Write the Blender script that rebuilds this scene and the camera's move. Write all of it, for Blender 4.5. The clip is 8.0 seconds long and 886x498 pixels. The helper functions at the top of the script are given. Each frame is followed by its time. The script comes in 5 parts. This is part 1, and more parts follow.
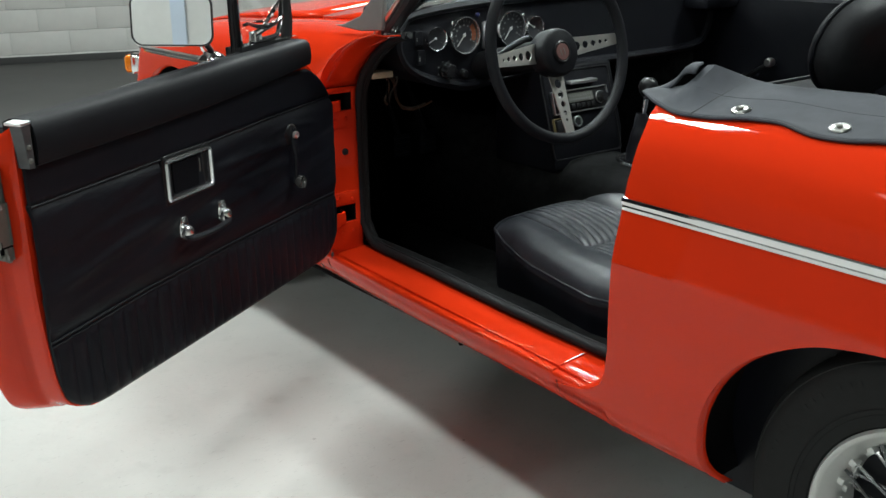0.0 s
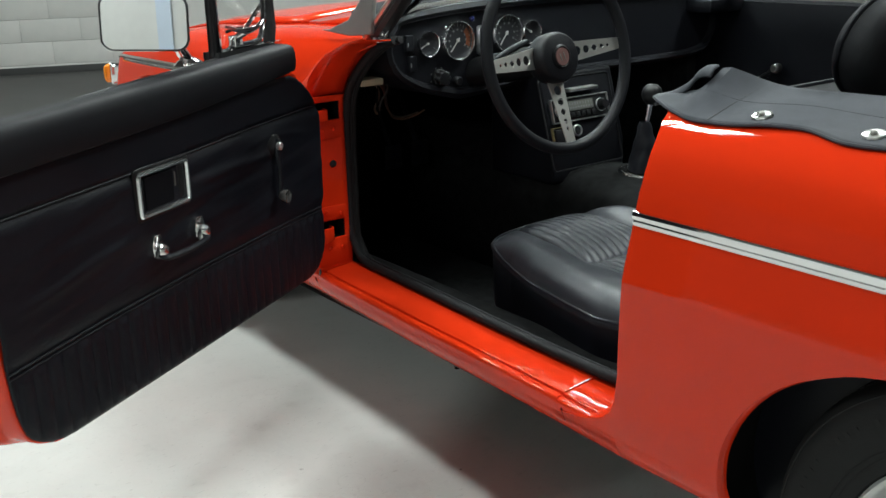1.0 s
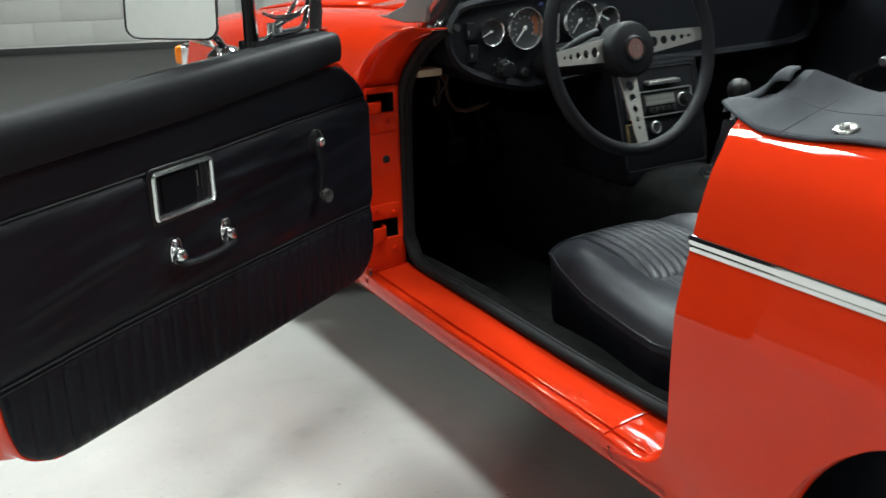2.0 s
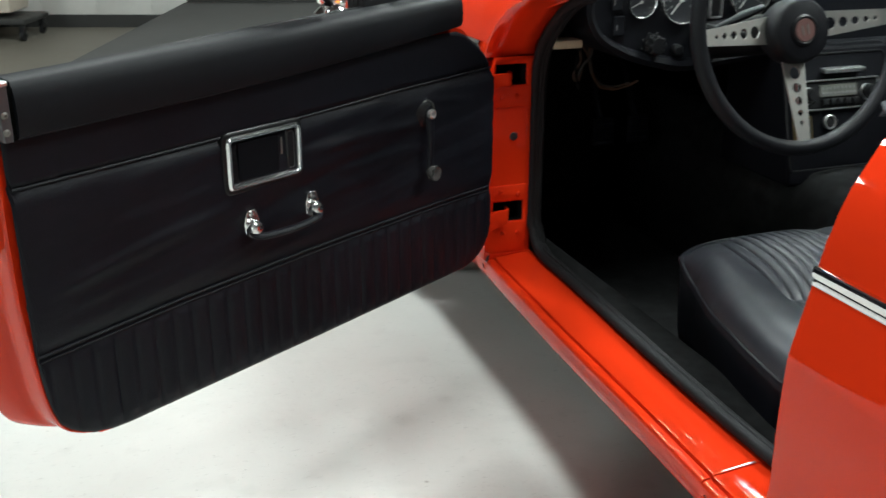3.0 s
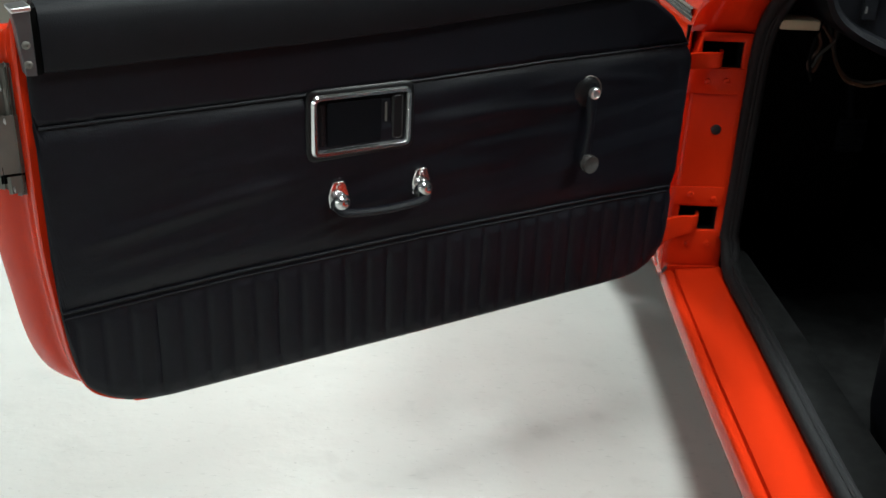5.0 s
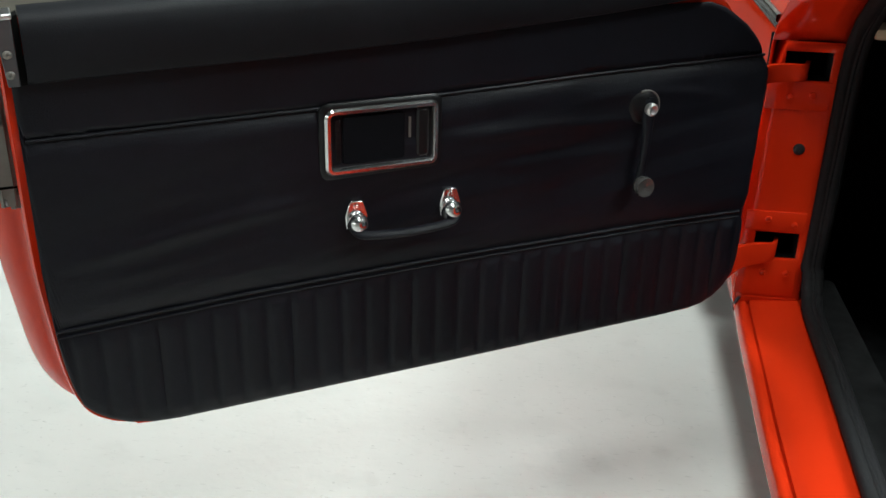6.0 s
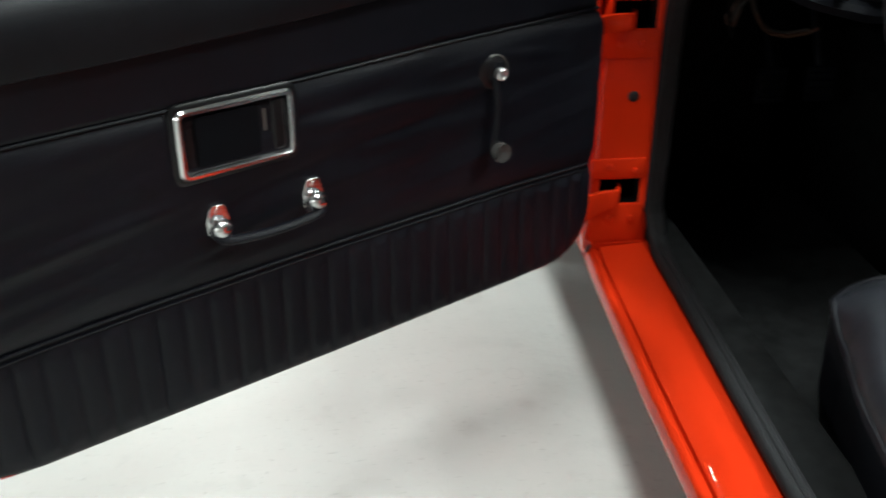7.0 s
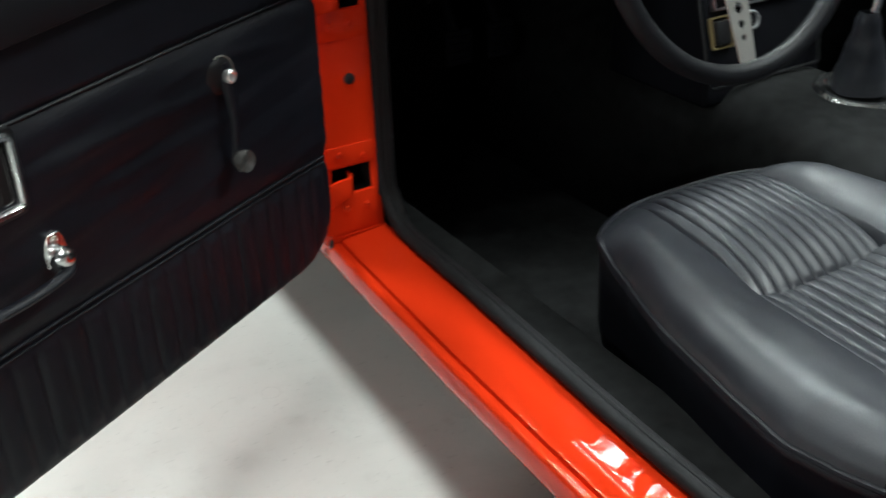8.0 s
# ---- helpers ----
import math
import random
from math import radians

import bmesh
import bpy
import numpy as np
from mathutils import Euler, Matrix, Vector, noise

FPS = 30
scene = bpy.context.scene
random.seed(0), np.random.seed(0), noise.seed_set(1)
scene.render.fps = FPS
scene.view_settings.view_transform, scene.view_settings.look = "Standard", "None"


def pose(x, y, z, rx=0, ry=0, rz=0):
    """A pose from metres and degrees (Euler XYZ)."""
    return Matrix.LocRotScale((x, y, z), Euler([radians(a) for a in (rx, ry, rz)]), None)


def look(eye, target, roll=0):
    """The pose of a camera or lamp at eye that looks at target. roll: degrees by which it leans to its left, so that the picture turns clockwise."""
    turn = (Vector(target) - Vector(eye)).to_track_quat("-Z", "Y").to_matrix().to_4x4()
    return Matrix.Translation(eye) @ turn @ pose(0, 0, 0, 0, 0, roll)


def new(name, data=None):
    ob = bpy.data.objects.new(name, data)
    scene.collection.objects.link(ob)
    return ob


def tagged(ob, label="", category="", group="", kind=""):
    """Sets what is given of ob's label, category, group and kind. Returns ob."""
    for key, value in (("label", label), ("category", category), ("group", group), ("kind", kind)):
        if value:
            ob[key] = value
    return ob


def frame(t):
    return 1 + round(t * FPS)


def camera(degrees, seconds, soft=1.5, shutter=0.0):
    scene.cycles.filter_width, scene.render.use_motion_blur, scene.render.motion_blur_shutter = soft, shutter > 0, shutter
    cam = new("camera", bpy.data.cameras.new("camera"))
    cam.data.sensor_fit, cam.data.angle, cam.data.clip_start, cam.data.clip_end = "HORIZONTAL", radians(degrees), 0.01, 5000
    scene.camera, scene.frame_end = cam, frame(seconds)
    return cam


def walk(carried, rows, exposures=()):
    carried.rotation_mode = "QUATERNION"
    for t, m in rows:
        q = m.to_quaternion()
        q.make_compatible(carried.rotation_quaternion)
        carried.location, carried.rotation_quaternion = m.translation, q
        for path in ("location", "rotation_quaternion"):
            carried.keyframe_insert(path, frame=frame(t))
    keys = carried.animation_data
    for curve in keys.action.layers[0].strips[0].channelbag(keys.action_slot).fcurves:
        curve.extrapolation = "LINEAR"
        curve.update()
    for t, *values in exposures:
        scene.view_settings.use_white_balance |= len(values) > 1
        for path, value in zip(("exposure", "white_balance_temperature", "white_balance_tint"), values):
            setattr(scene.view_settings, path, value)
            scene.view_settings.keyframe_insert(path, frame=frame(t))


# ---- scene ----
cam = camera(47.6, 8.0, shutter=0.45)
PATH = [
    (0, (-1.219, -2.13, 1.143), (-0.078, -0.613, 0.514), -1.0),
    (0.5, (-1.192, -2.078, 1.125), (-0.033, -0.569, 0.51), -1.1),
    (1, (-1.144, -2.021, 1.113), (0.015, -0.509, 0.505), -1.2),
    (1.2, (-1.112, -2.004, 1.114), (0.029, -0.48, 0.501), -1.3),
    (2.3, (-0.889, -1.916, 1.116), (-0.003, -0.25, 0.453), -1.1),
    (2.5, (-0.842, -1.897, 1.114), (-0.031, -0.199, 0.437), -0.9),
    (3, (-0.743, -1.844, 1.098), (-0.112, -0.084, 0.388), 0.1),
    (3.5, (-0.67, -1.795, 1.089), (-0.185, -0.004, 0.342), 1.0),
    (4, (-0.585, -1.737, 1.067), (-0.255, 0.081, 0.302), 1.5),
    (4.5, (-0.501, -1.684, 1.095), (-0.318, 0.129, 0.271), 2.8),
    (5, (-0.435, -1.63, 1.079), (-0.383, 0.192, 0.256), 2.5),
    (6.3, (-0.305, -1.496, 1.092), (-0.522, 0.285, 0.209), 1.4),
    (6.5, (-0.33, -1.498, 1.102), (-0.46, 0.279, 0.194), 1.8),
    (7, (-0.415, -1.449, 1.101), (-0.194, 0.304, 0.164), 0.3),
    (7.5, (-0.491, -1.391, 1.088), (0.095, 0.262, 0.128), -1.0),
    (8, (-0.543, -1.32, 1.072), (0.341, 0.197, 0.114), -2.0),
]
walk(cam, [(t, look(eye, target, roll)) for t, eye, target, roll in PATH], [(0, 0.03), (1.2, 0.10), (2.3, 0.24), (3.5, 0.28), (4.5, 0.20), (6.4, 0.12), (7.3, 0.28), (8, 0.37)])

# ---- world and light ----
world = bpy.data.worlds.new("room_air")
scene.world = world
world.use_nodes = True
world.node_tree.nodes["Background"].inputs[0].default_value = (0.9, 0.95, 1.0, 1)
world.node_tree.nodes["Background"].inputs[1].default_value = 0.02
CEIL = 3.25
ROOM = pose(0, 0, 0, 0, 0, -19.8)          # the hall stands askew to the car
# x, y, width, watts of each ceiling light
# cells: middle and length of each lit cell
THREE = ((-0.45, 0.30), (0.0, 0.22), (0.43, 0.26))
FOUR = ((-0.42, 0.30), (-0.06, 0.26), (0.20, 0.14), (0.44, 0.20))
# Third panel is a guess; last two are added fill for wall and flank.
PANELS = [(-0.50, -0.9, 0.32, 34, THREE), (-0.50, 1.9, 0.32, 62, THREE), (2.2, -1.2, 0.6, 88, THREE), (1.55, 1.35, 0.6, 74, FOUR), (-5.2, -5.6, 0.6, 105, THREE), (-4.9, 0.4, 0.6, 100, THREE)]


# ---- materials ----
def material(name, colour, rough=0.5, metal=0.0, vary=0.12, scale=30.0, bump=0.0, bump_scale=200.0, coat=0.0, spec=0.5, big=2.5, rough_vary=0.08):
    """A principled surface with colour variation at two scales, uneven gloss and fine relief."""
    m = bpy.data.materials.new(name)
    m.use_nodes = True
    nt = m.node_tree
    b = nt.nodes["Principled BSDF"]
    co = nt.nodes.new("ShaderNodeTexCoord")
    fine, broad = nt.nodes.new("ShaderNodeTexNoise"), nt.nodes.new("ShaderNodeTexNoise")
    fine.inputs["Scale"].default_value, broad.inputs["Scale"].default_value = scale, big
    fine.inputs["Detail"].default_value = broad.inputs["Detail"].default_value = 5
    for n in (fine, broad):
        nt.links.new(co.outputs["Object"], n.inputs["Vector"])
    add = nt.nodes.new("ShaderNodeMath")
    add.operation = "ADD"
    nt.links.new(fine.outputs["Fac"], add.inputs[0])
    nt.links.new(broad.outputs["Fac"], add.inputs[1])
    ramp = nt.nodes.new("ShaderNodeMapRange")
    ramp.inputs["From Min"].default_value, ramp.inputs["From Max"].default_value = 0.6, 1.4
    ramp.inputs["To Min"].default_value, ramp.inputs["To Max"].default_value = 1 - vary, 1 + vary
    nt.links.new(add.outputs[0], ramp.inputs["Value"])
    mul = nt.nodes.new("ShaderNodeMix")
    mul.data_type, mul.blend_type = "RGBA", "MULTIPLY"
    mul.inputs["Factor"].default_value = 1.0
    mul.inputs["A"].default_value = (*colour, 1)
    nt.links.new(ramp.outputs[0], mul.inputs["B"])
    nt.links.new(mul.outputs["Result"], b.inputs["Base Color"])
    rr = nt.nodes.new("ShaderNodeMapRange")
    rr.inputs["From Min"].default_value, rr.inputs["From Max"].default_value = 0.3, 0.7
    rr.inputs["To Min"].default_value, rr.inputs["To Max"].default_value = max(0.01, rough - rough_vary), min(1, rough + rough_vary)
    nt.links.new(broad.outputs["Fac"], rr.inputs["Value"])
    nt.links.new(rr.outputs[0], b.inputs["Roughness"])
    b.inputs["Metallic"].default_value = metal
    b.inputs["Coat Weight"].default_value = coat
    b.inputs["Coat Roughness"].default_value = 0.03
    b.inputs["Coat IOR"].default_value = 1.45
    b.inputs["Specular IOR Level"].default_value = spec
    if bump:
        tex = nt.nodes.new("ShaderNodeTexNoise")
        tex.inputs["Scale"].default_value, tex.inputs["Detail"].default_value = bump_scale, 4
        nt.links.new(co.outputs["Object"], tex.inputs["Vector"])
        bp = nt.nodes.new("ShaderNodeBump")
        bp.inputs["Strength"].default_value, bp.inputs["Distance"].default_value = bump, 0.25 / bump_scale
        nt.links.new(tex.outputs["Fac"], bp.inputs["Height"])
        nt.links.new(bp.outputs["Normal"], b.inputs["Normal"])
    return m


RED = material("red_paint", (0.64, 0.030, 0.006), 0.45, vary=0.04, scale=8, bump=0.015, bump_scale=60, coat=0.8, spec=0.0, rough_vary=0.04)
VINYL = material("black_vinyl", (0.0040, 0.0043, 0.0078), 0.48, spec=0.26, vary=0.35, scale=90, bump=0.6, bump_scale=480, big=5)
# Vinyl's darker, duller copy for far-side parts that lie in shade; also paddle, pedals.
DIM_TRIM = material("dim_black_trim", (0.0034, 0.0036, 0.0052), 0.62, spec=0.09, vary=0.25, scale=60, bump=0.5, bump_scale=600, big=5)
PAD = material("black_padded_vinyl", (0.0070, 0.0073, 0.0095), 0.54, vary=0.2, scale=60, spec=0.2, bump=0.6, bump_scale=600, big=4)
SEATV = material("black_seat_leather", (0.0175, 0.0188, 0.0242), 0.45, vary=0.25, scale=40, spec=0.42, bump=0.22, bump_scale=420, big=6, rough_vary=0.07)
HEADV = material("grained_black_leather", (0.017, 0.0175, 0.0195), 0.6, vary=0.2, scale=50, spec=0.16, bump=0.5, bump_scale=350, big=6)
CLOTH = material("grey_cover_cloth", (0.043, 0.047, 0.057), 0.80, vary=0.18, scale=50, bump=0.5, bump_scale=900, big=6)
CHROME = material("chrome", (0.82, 0.82, 0.83), 0.07, metal=1.0, vary=0.03, rough_vary=0.03)
ALU = material("brushed_aluminium", (0.70, 0.69, 0.66), 0.38, metal=1.0, vary=0.06, scale=90, bump=0.1, bump_scale=400)
SPOKE = material("satin_spoke_metal", (0.62, 0.61, 0.57), 0.42, metal=0.85, vary=0.06, scale=90)
SATIN = material("bright_satin_chrome", (0.88, 0.88, 0.88), 0.31, metal=1.0, vary=0.05, rough_vary=0.06)
STUD = material("polished_fitting", (0.85, 0.85, 0.85), 0.20, metal=1.0, vary=0.05, rough_vary=0.05)
NICKEL = material("dull_nickel", (0.60, 0.60, 0.58), 0.30, metal=1.0, vary=0.12, scale=120, rough_vary=0.08)
ZINC = material("zinc_plated_steel", (0.21, 0.205, 0.185), 0.48, metal=0.55, vary=0.15, scale=60)
STEEL = material("screw_steel", (0.5, 0.5, 0.5), 0.3, metal=1.0)
RUBBER = material("black_rubber", (0.014, 0.014, 0.0155), 0.46, vary=0.2, scale=50, spec=0.4, bump=0.3, bump_scale=300)
TYRE = material("tyre_rubber", (0.013, 0.013, 0.013), 0.7, spec=0.25, vary=0.2, scale=60, bump=0.3, bump_scale=250)
SEALFUR = material("black_woven_seal", (0.0085, 0.0085, 0.0095), 0.7, vary=0.5, scale=150, spec=0.22, bump=0.6, bump_scale=700)
PLASTIC = material("black_plastic", (0.007, 0.007, 0.008), 0.36, spec=0.35, vary=0.12, scale=80, bump=0.2, bump_scale=500)
CRACKLE = material("crackle_black_dash", (0.0060, 0.0064, 0.0085), 0.5, spec=0.12, vary=0.2, scale=150, bump=0.8, bump_scale=500)
CARPET = material("black_carpet", (0.0125, 0.0127, 0.0130), 0.95, vary=0.6, scale=35, bump=1.0, bump_scale=900, spec=0.02)
DIAL = material("dial_face", (0.018, 0.019, 0.022), 0.35, vary=0.1)
MARK = material("dial_marking", (0.17, 0.175, 0.17), 0.5, vary=0.05)
ORANGE_MARK = material("dial_red_sector", (0.17, 0.048, 0.016), 0.5, vary=0.05)
AMBER = material("amber_lens", (0.85, 0.26, 0.02), 0.12, vary=0.05, coat=0.6)
EMBLEM = material("emblem_red", (0.15, 0.075, 0.068), 0.4, vary=0.1)
WIRE = material("wire_insulation", (0.060, 0.026, 0.013), 0.5, vary=0.2)
WIRE2 = material("wire_grey", (0.030, 0.029, 0.027), 0.5, vary=0.2)
BOARD = material("bare_fibre_board", (0.42, 0.33, 0.23), 0.8, vary=0.15)
RIM = material("silver_wheel_paint", (0.68, 0.68, 0.66), 0.33, metal=0.5, vary=0.05, scale=40)
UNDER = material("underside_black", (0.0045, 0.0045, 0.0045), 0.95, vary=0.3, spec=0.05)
PALEBLUE = material("pale_blue_paint", (0.58, 0.65, 0.75), 0.5, vary=0.04, scale=6)
WHITE = material("white_block_paint", (0.66, 0.65, 0.62), 0.6, vary=0.05, scale=12, bump=0.2, bump_scale=90, big=1.2)
MORTAR = material("painted_joint", (0.50, 0.49, 0.47), 0.7, vary=0.06, scale=20)
SKIRT = material("dark_skirting", (0.032, 0.032, 0.031), 0.5, vary=0.1)
PLAT = material("dark_grey_platform_paint", (0.085, 0.084, 0.080), 0.65, vary=0.10, scale=6, big=0.8, bump=0.2, bump_scale=120)
HOUSE = material("white_enamel", (0.75, 0.75, 0.74), 0.4, vary=0.03)
GREYWALL = material("low_bounce_wall", (0.13, 0.13, 0.128), 0.7, vary=0.06, scale=5, bump=0.3, bump_scale=40)
TAN = material("brown_grey_floor_paint", (0.21, 0.19, 0.155), 0.5, vary=0.08, scale=6, big=0.8, bump=0.15, bump_scale=60)
LID = material("low_bounce_ceiling", (0.07, 0.07, 0.07), 0.8, vary=0.04, scale=5)


def concrete():
    """Pale sealed concrete: clouds, specks, dark scuffs, uneven sheen."""
    m = material("pale_sealed_concrete", (0.632, 0.630, 0.60), 0.42, vary=0.06, scale=5, bump=0.12, bump_scale=40, big=0.9, rough_vary=0.1)
    nt = m.node_tree
    b = nt.nodes["Principled BSDF"]
    src = b.inputs["Base Color"].links[0].from_socket
    co = nt.nodes.new("ShaderNodeTexCoord")
    for scale, low, high, amount, stretch in ((14, 0.60, 0.78, 0.13, 1.0), (38, 0.62, 0.76, 0.26, 3.5), (70, 0.66, 0.76, 0.30, 1.6), (1.7, 0.50, 0.75, 0.09, 1.0), (5.5, 0.55, 0.72, 0.07, 2.0), (110, 0.68, 0.78, 0.4, 1.0)):
        mp = nt.nodes.new("ShaderNodeMapping")
        mp.inputs["Scale"].default_value = (1, stretch, 1)
        mp.inputs["Rotation"].default_value = (0, 0, 0.6 * stretch)
        nt.links.new(co.outputs["Object"], mp.inputs["Vector"])
        n = nt.nodes.new("ShaderNodeTexNoise")
        n.inputs["Scale"].default_value, n.inputs["Detail"].default_value = scale, 6
        nt.links.new(mp.outputs[0], n.inputs["Vector"])
        r = nt.nodes.new("ShaderNodeMapRange")
        r.inputs["From Min"].default_value, r.inputs["From Max"].default_value, r.inputs["To Max"].default_value = low, high, amount
        nt.links.new(n.outputs["Fac"], r.inputs["Value"])
        mx = nt.nodes.new("ShaderNodeMix")
        mx.data_type = "RGBA"
        nt.links.new(r.outputs[0], mx.inputs["Factor"])
        nt.links.new(src, mx.inputs["A"])
        mx.inputs["B"].default_value = (0.16, 0.155, 0.145, 1)
        src = mx.outputs["Result"]
    # single marks: (x, y, radius, ring width or 0, strength)
    # Third mark paints part of the open door's soft shadow.
    for x, y, r, ring, amount in ((-0.084, 0.094, 0.017, 0.0016, 0.16), (0.046, -0.514, 0.0045, 0, 0.8), (-0.191, -0.059, 0.035, 0, 0.13), (-0.219, -0.292, 0.005, 0, 0.45), (-0.075, 0.0, 0.022, 0, 0.10), (-0.06, -0.08, 0.05, 0, 0.06),
                                  (-0.42, -0.62, 0.006, 0, 0.4), (-0.55, -0.35, 0.05, 0, 0.07), (-0.33, -0.78, 0.012, 0, 0.22), (-0.30, 0.05, 0.06, 0, 0.07), (-0.50, -0.95, 0.004, 0, 0.5), (-0.16, -0.40, 0.03, 0.002, 0.08)):
        warp = nt.nodes.new("ShaderNodeTexNoise")
        warp.inputs["Scale"].default_value, warp.inputs["Detail"].default_value = 0.35 / r, 4
        nt.links.new(co.outputs["Object"], warp.inputs["Vector"])
        dist = nt.nodes.new("ShaderNodeVectorMath")
        dist.operation = "DISTANCE"
        nt.links.new(co.outputs["Object"], dist.inputs[0])
        dist.inputs[1].default_value = (x, y, 0)
        push = nt.nodes.new("ShaderNodeMath")
        push.operation = "MULTIPLY_ADD"
        nt.links.new(warp.outputs["Fac"], push.inputs[0])
        push.inputs[1].default_value = r * (0.5 if ring else 1.6)
        nt.links.new(dist.outputs["Value"], push.inputs[2])
        if ring:
            off = nt.nodes.new("ShaderNodeMath")
            off.operation = "SUBTRACT"
            nt.links.new(push.outputs[0], off.inputs[0])
            off.inputs[1].default_value = r * 1.25
            edge = nt.nodes.new("ShaderNodeMath")
            edge.operation = "ABSOLUTE"
            nt.links.new(off.outputs[0], edge.inputs[0])
        r2 = nt.nodes.new("ShaderNodeMapRange")
        r2.interpolation_type = "SMOOTHSTEP"
        r2.inputs["From Min"].default_value, r2.inputs["From Max"].default_value = (0, ring) if ring else (r * 1.0, r * 1.9)
        r2.inputs["To Min"].default_value, r2.inputs["To Max"].default_value = amount, 0
        nt.links.new(edge.outputs[0] if ring else push.outputs[0], r2.inputs["Value"])
        mx = nt.nodes.new("ShaderNodeMix")
        mx.data_type = "RGBA"
        nt.links.new(r2.outputs[0], mx.inputs["Factor"])
        nt.links.new(src, mx.inputs["A"])
        mx.inputs["B"].default_value = (0.13, 0.115, 0.10, 1)
        src = mx.outputs["Result"]
    nt.links.new(src, b.inputs["Base Color"])
    return m


CONCRETE = concrete()


def glass(name, tint=(1, 1, 1)):
    m = bpy.data.materials.new(name)
    m.use_nodes = True
    b = m.node_tree.nodes["Principled BSDF"]
    b.inputs["Base Color"].default_value = (*tint, 1)
    b.inputs["Transmission Weight"].default_value, b.inputs["Roughness"].default_value, b.inputs["IOR"].default_value = 1, 0.01, 1.45
    return m


GLASS = glass("clear_glass", (0.97, 0.99, 0.98))
MIRROR = material("mirror_silver", (0.93, 0.94, 0.95), 0.01, metal=1.0, vary=0.01, rough_vary=0.005)


def lamp_surface():
    m = bpy.data.materials.new("lit_diffuser")
    m.use_nodes = True
    b = m.node_tree.nodes["Principled BSDF"]
    b.inputs["Base Color"].default_value = (0.9, 0.9, 0.88, 1)
    b.inputs["Emission Color"].default_value = (1, 0.97, 0.92, 1)
    b.inputs["Emission Strength"].default_value = 4.0
    return m


DIFFUSER = lamp_surface()

# ---- building helpers ----
WORLD_OF = {}


def part(name, bm, mat, parent=None, label="", m=None, sharp=38):
    """Links a bmesh as one mesh object, under a thing or a part when parent is given. m: the pose of its own axes."""
    bmesh.ops.remove_doubles(bm, verts=bm.verts, dist=1e-5)
    bmesh.ops.recalc_face_normals(bm, faces=bm.faces)
    for f in bm.faces:
        f.smooth = True
    for e in bm.edges:
        if len(e.link_faces) == 2 and e.calc_face_angle() > radians(sharp):
            e.smooth = False
    me = bpy.data.meshes.new(name)
    bm.to_mesh(me)
    bm.free()
    me.materials.append(mat)
    ob = new(name, me)
    m = m or Matrix()
    ob.matrix_basis = m
    WORLD_OF[ob] = m
    if parent:
        ob.parent = parent
        ob.matrix_parent_inverse = WORLD_OF[parent].inverted()
    if label:
        ob["label"] = label
    return ob


def solid(ob, thickness, offset=1.0):
    mod = ob.modifiers.new("thickness", "SOLIDIFY")
    mod.thickness, mod.offset = thickness, offset
    return ob


def soften(ob, width=0.002, segments=2):
    mod = ob.modifiers.new("edge", "BEVEL")
    mod.width, mod.segments, mod.limit_method, mod.angle_limit = width, segments, "ANGLE", radians(35)
    return ob


def lerp(table, v):
    """Value at v of a table of (key, value), keys rising."""
    if v <= table[0][0]:
        return table[0][1]
    for (a, p), (b, q) in zip(table, table[1:]):
        if v <= b:
            return p + (q - p) * (v - a) / (b - a)
    return table[-1][1]


def smooth_path(pts, n=8, closed=False):
    """A Catmull-Rom line through pts."""
    pts = [Vector(p) for p in pts]
    k, out = len(pts), []
    for i in range(k if closed else k - 1):
        p1, p2 = pts[i], pts[(i + 1) % k]
        p0 = pts[i - 1] if closed or i else p1 * 2 - p2
        p3 = pts[(i + 2) % k] if closed or i + 2 < k else p2 * 2 - p1
        for j in range(n):
            t = j / n
            out.append(0.5 * (2 * p1 + (p2 - p0) * t + (2 * p0 - 5 * p1 + 4 * p2 - p3) * t * t + (3 * p1 - p0 - 3 * p2 + p3) * t ** 3))
    if not closed:
        out.append(pts[-1])
    return out


def skin(bm, rows, closed=False):
    """Quads between rows of points, all rows of one length."""
    vs = [[bm.verts.new(p) for p in r] for r in rows]
    for a, b in zip(vs, vs[1:]):
        n = len(a)
        for i in range(n if closed else n - 1):
            j = (i + 1) % n
            bm.faces.new((a[i], a[j], b[j], b[i]))
    return vs


def tube(bm, pts, r, seg=8, closed=False, flat=1.0, up=(0, 0, 1)):
    """A rod along pts. flat: how far it is squashed along up."""
    pts = [Vector(p) for p in pts]
    n, rings = len(pts), []
    for i, p in enumerate(pts):
        d = (pts[(i + 1) % n] - pts[i - 1]) if closed else (pts[min(i + 1, n - 1)] - pts[max(i - 1, 0)])
        d.normalize()
        u = Vector(up)
        if abs(u.dot(d)) > 0.95:
            u = Vector((0, 1, 0)) if abs(d.y) < 0.9 else Vector((1, 0, 0))
        s = d.cross(u).normalized()
        u = s.cross(d).normalized()
        rr = r[i] if isinstance(r, (list, tuple)) else r
        rings.append([p + s * (rr * math.cos(2 * math.pi * k / seg)) + u * (rr * flat * math.sin(2 * math.pi * k / seg)) for k in range(seg)])
    if closed:
        rings.append(rings[0])
    vs = skin(bm, rings, closed=True)
    if not closed:
        bm.faces.new(list(reversed(vs[0])))
        bm.faces.new(vs[-1])


def turned(bm, profile, m=None, seg=32):
    """A body of revolution about local z. profile: (radius, height)."""
    m = m or Matrix()
    rows = [[m @ Vector((max(r, 1e-4) * math.cos(2 * math.pi * k / seg), max(r, 1e-4) * math.sin(2 * math.pi * k / seg), h)) for k in range(seg)] for r, h in profile]
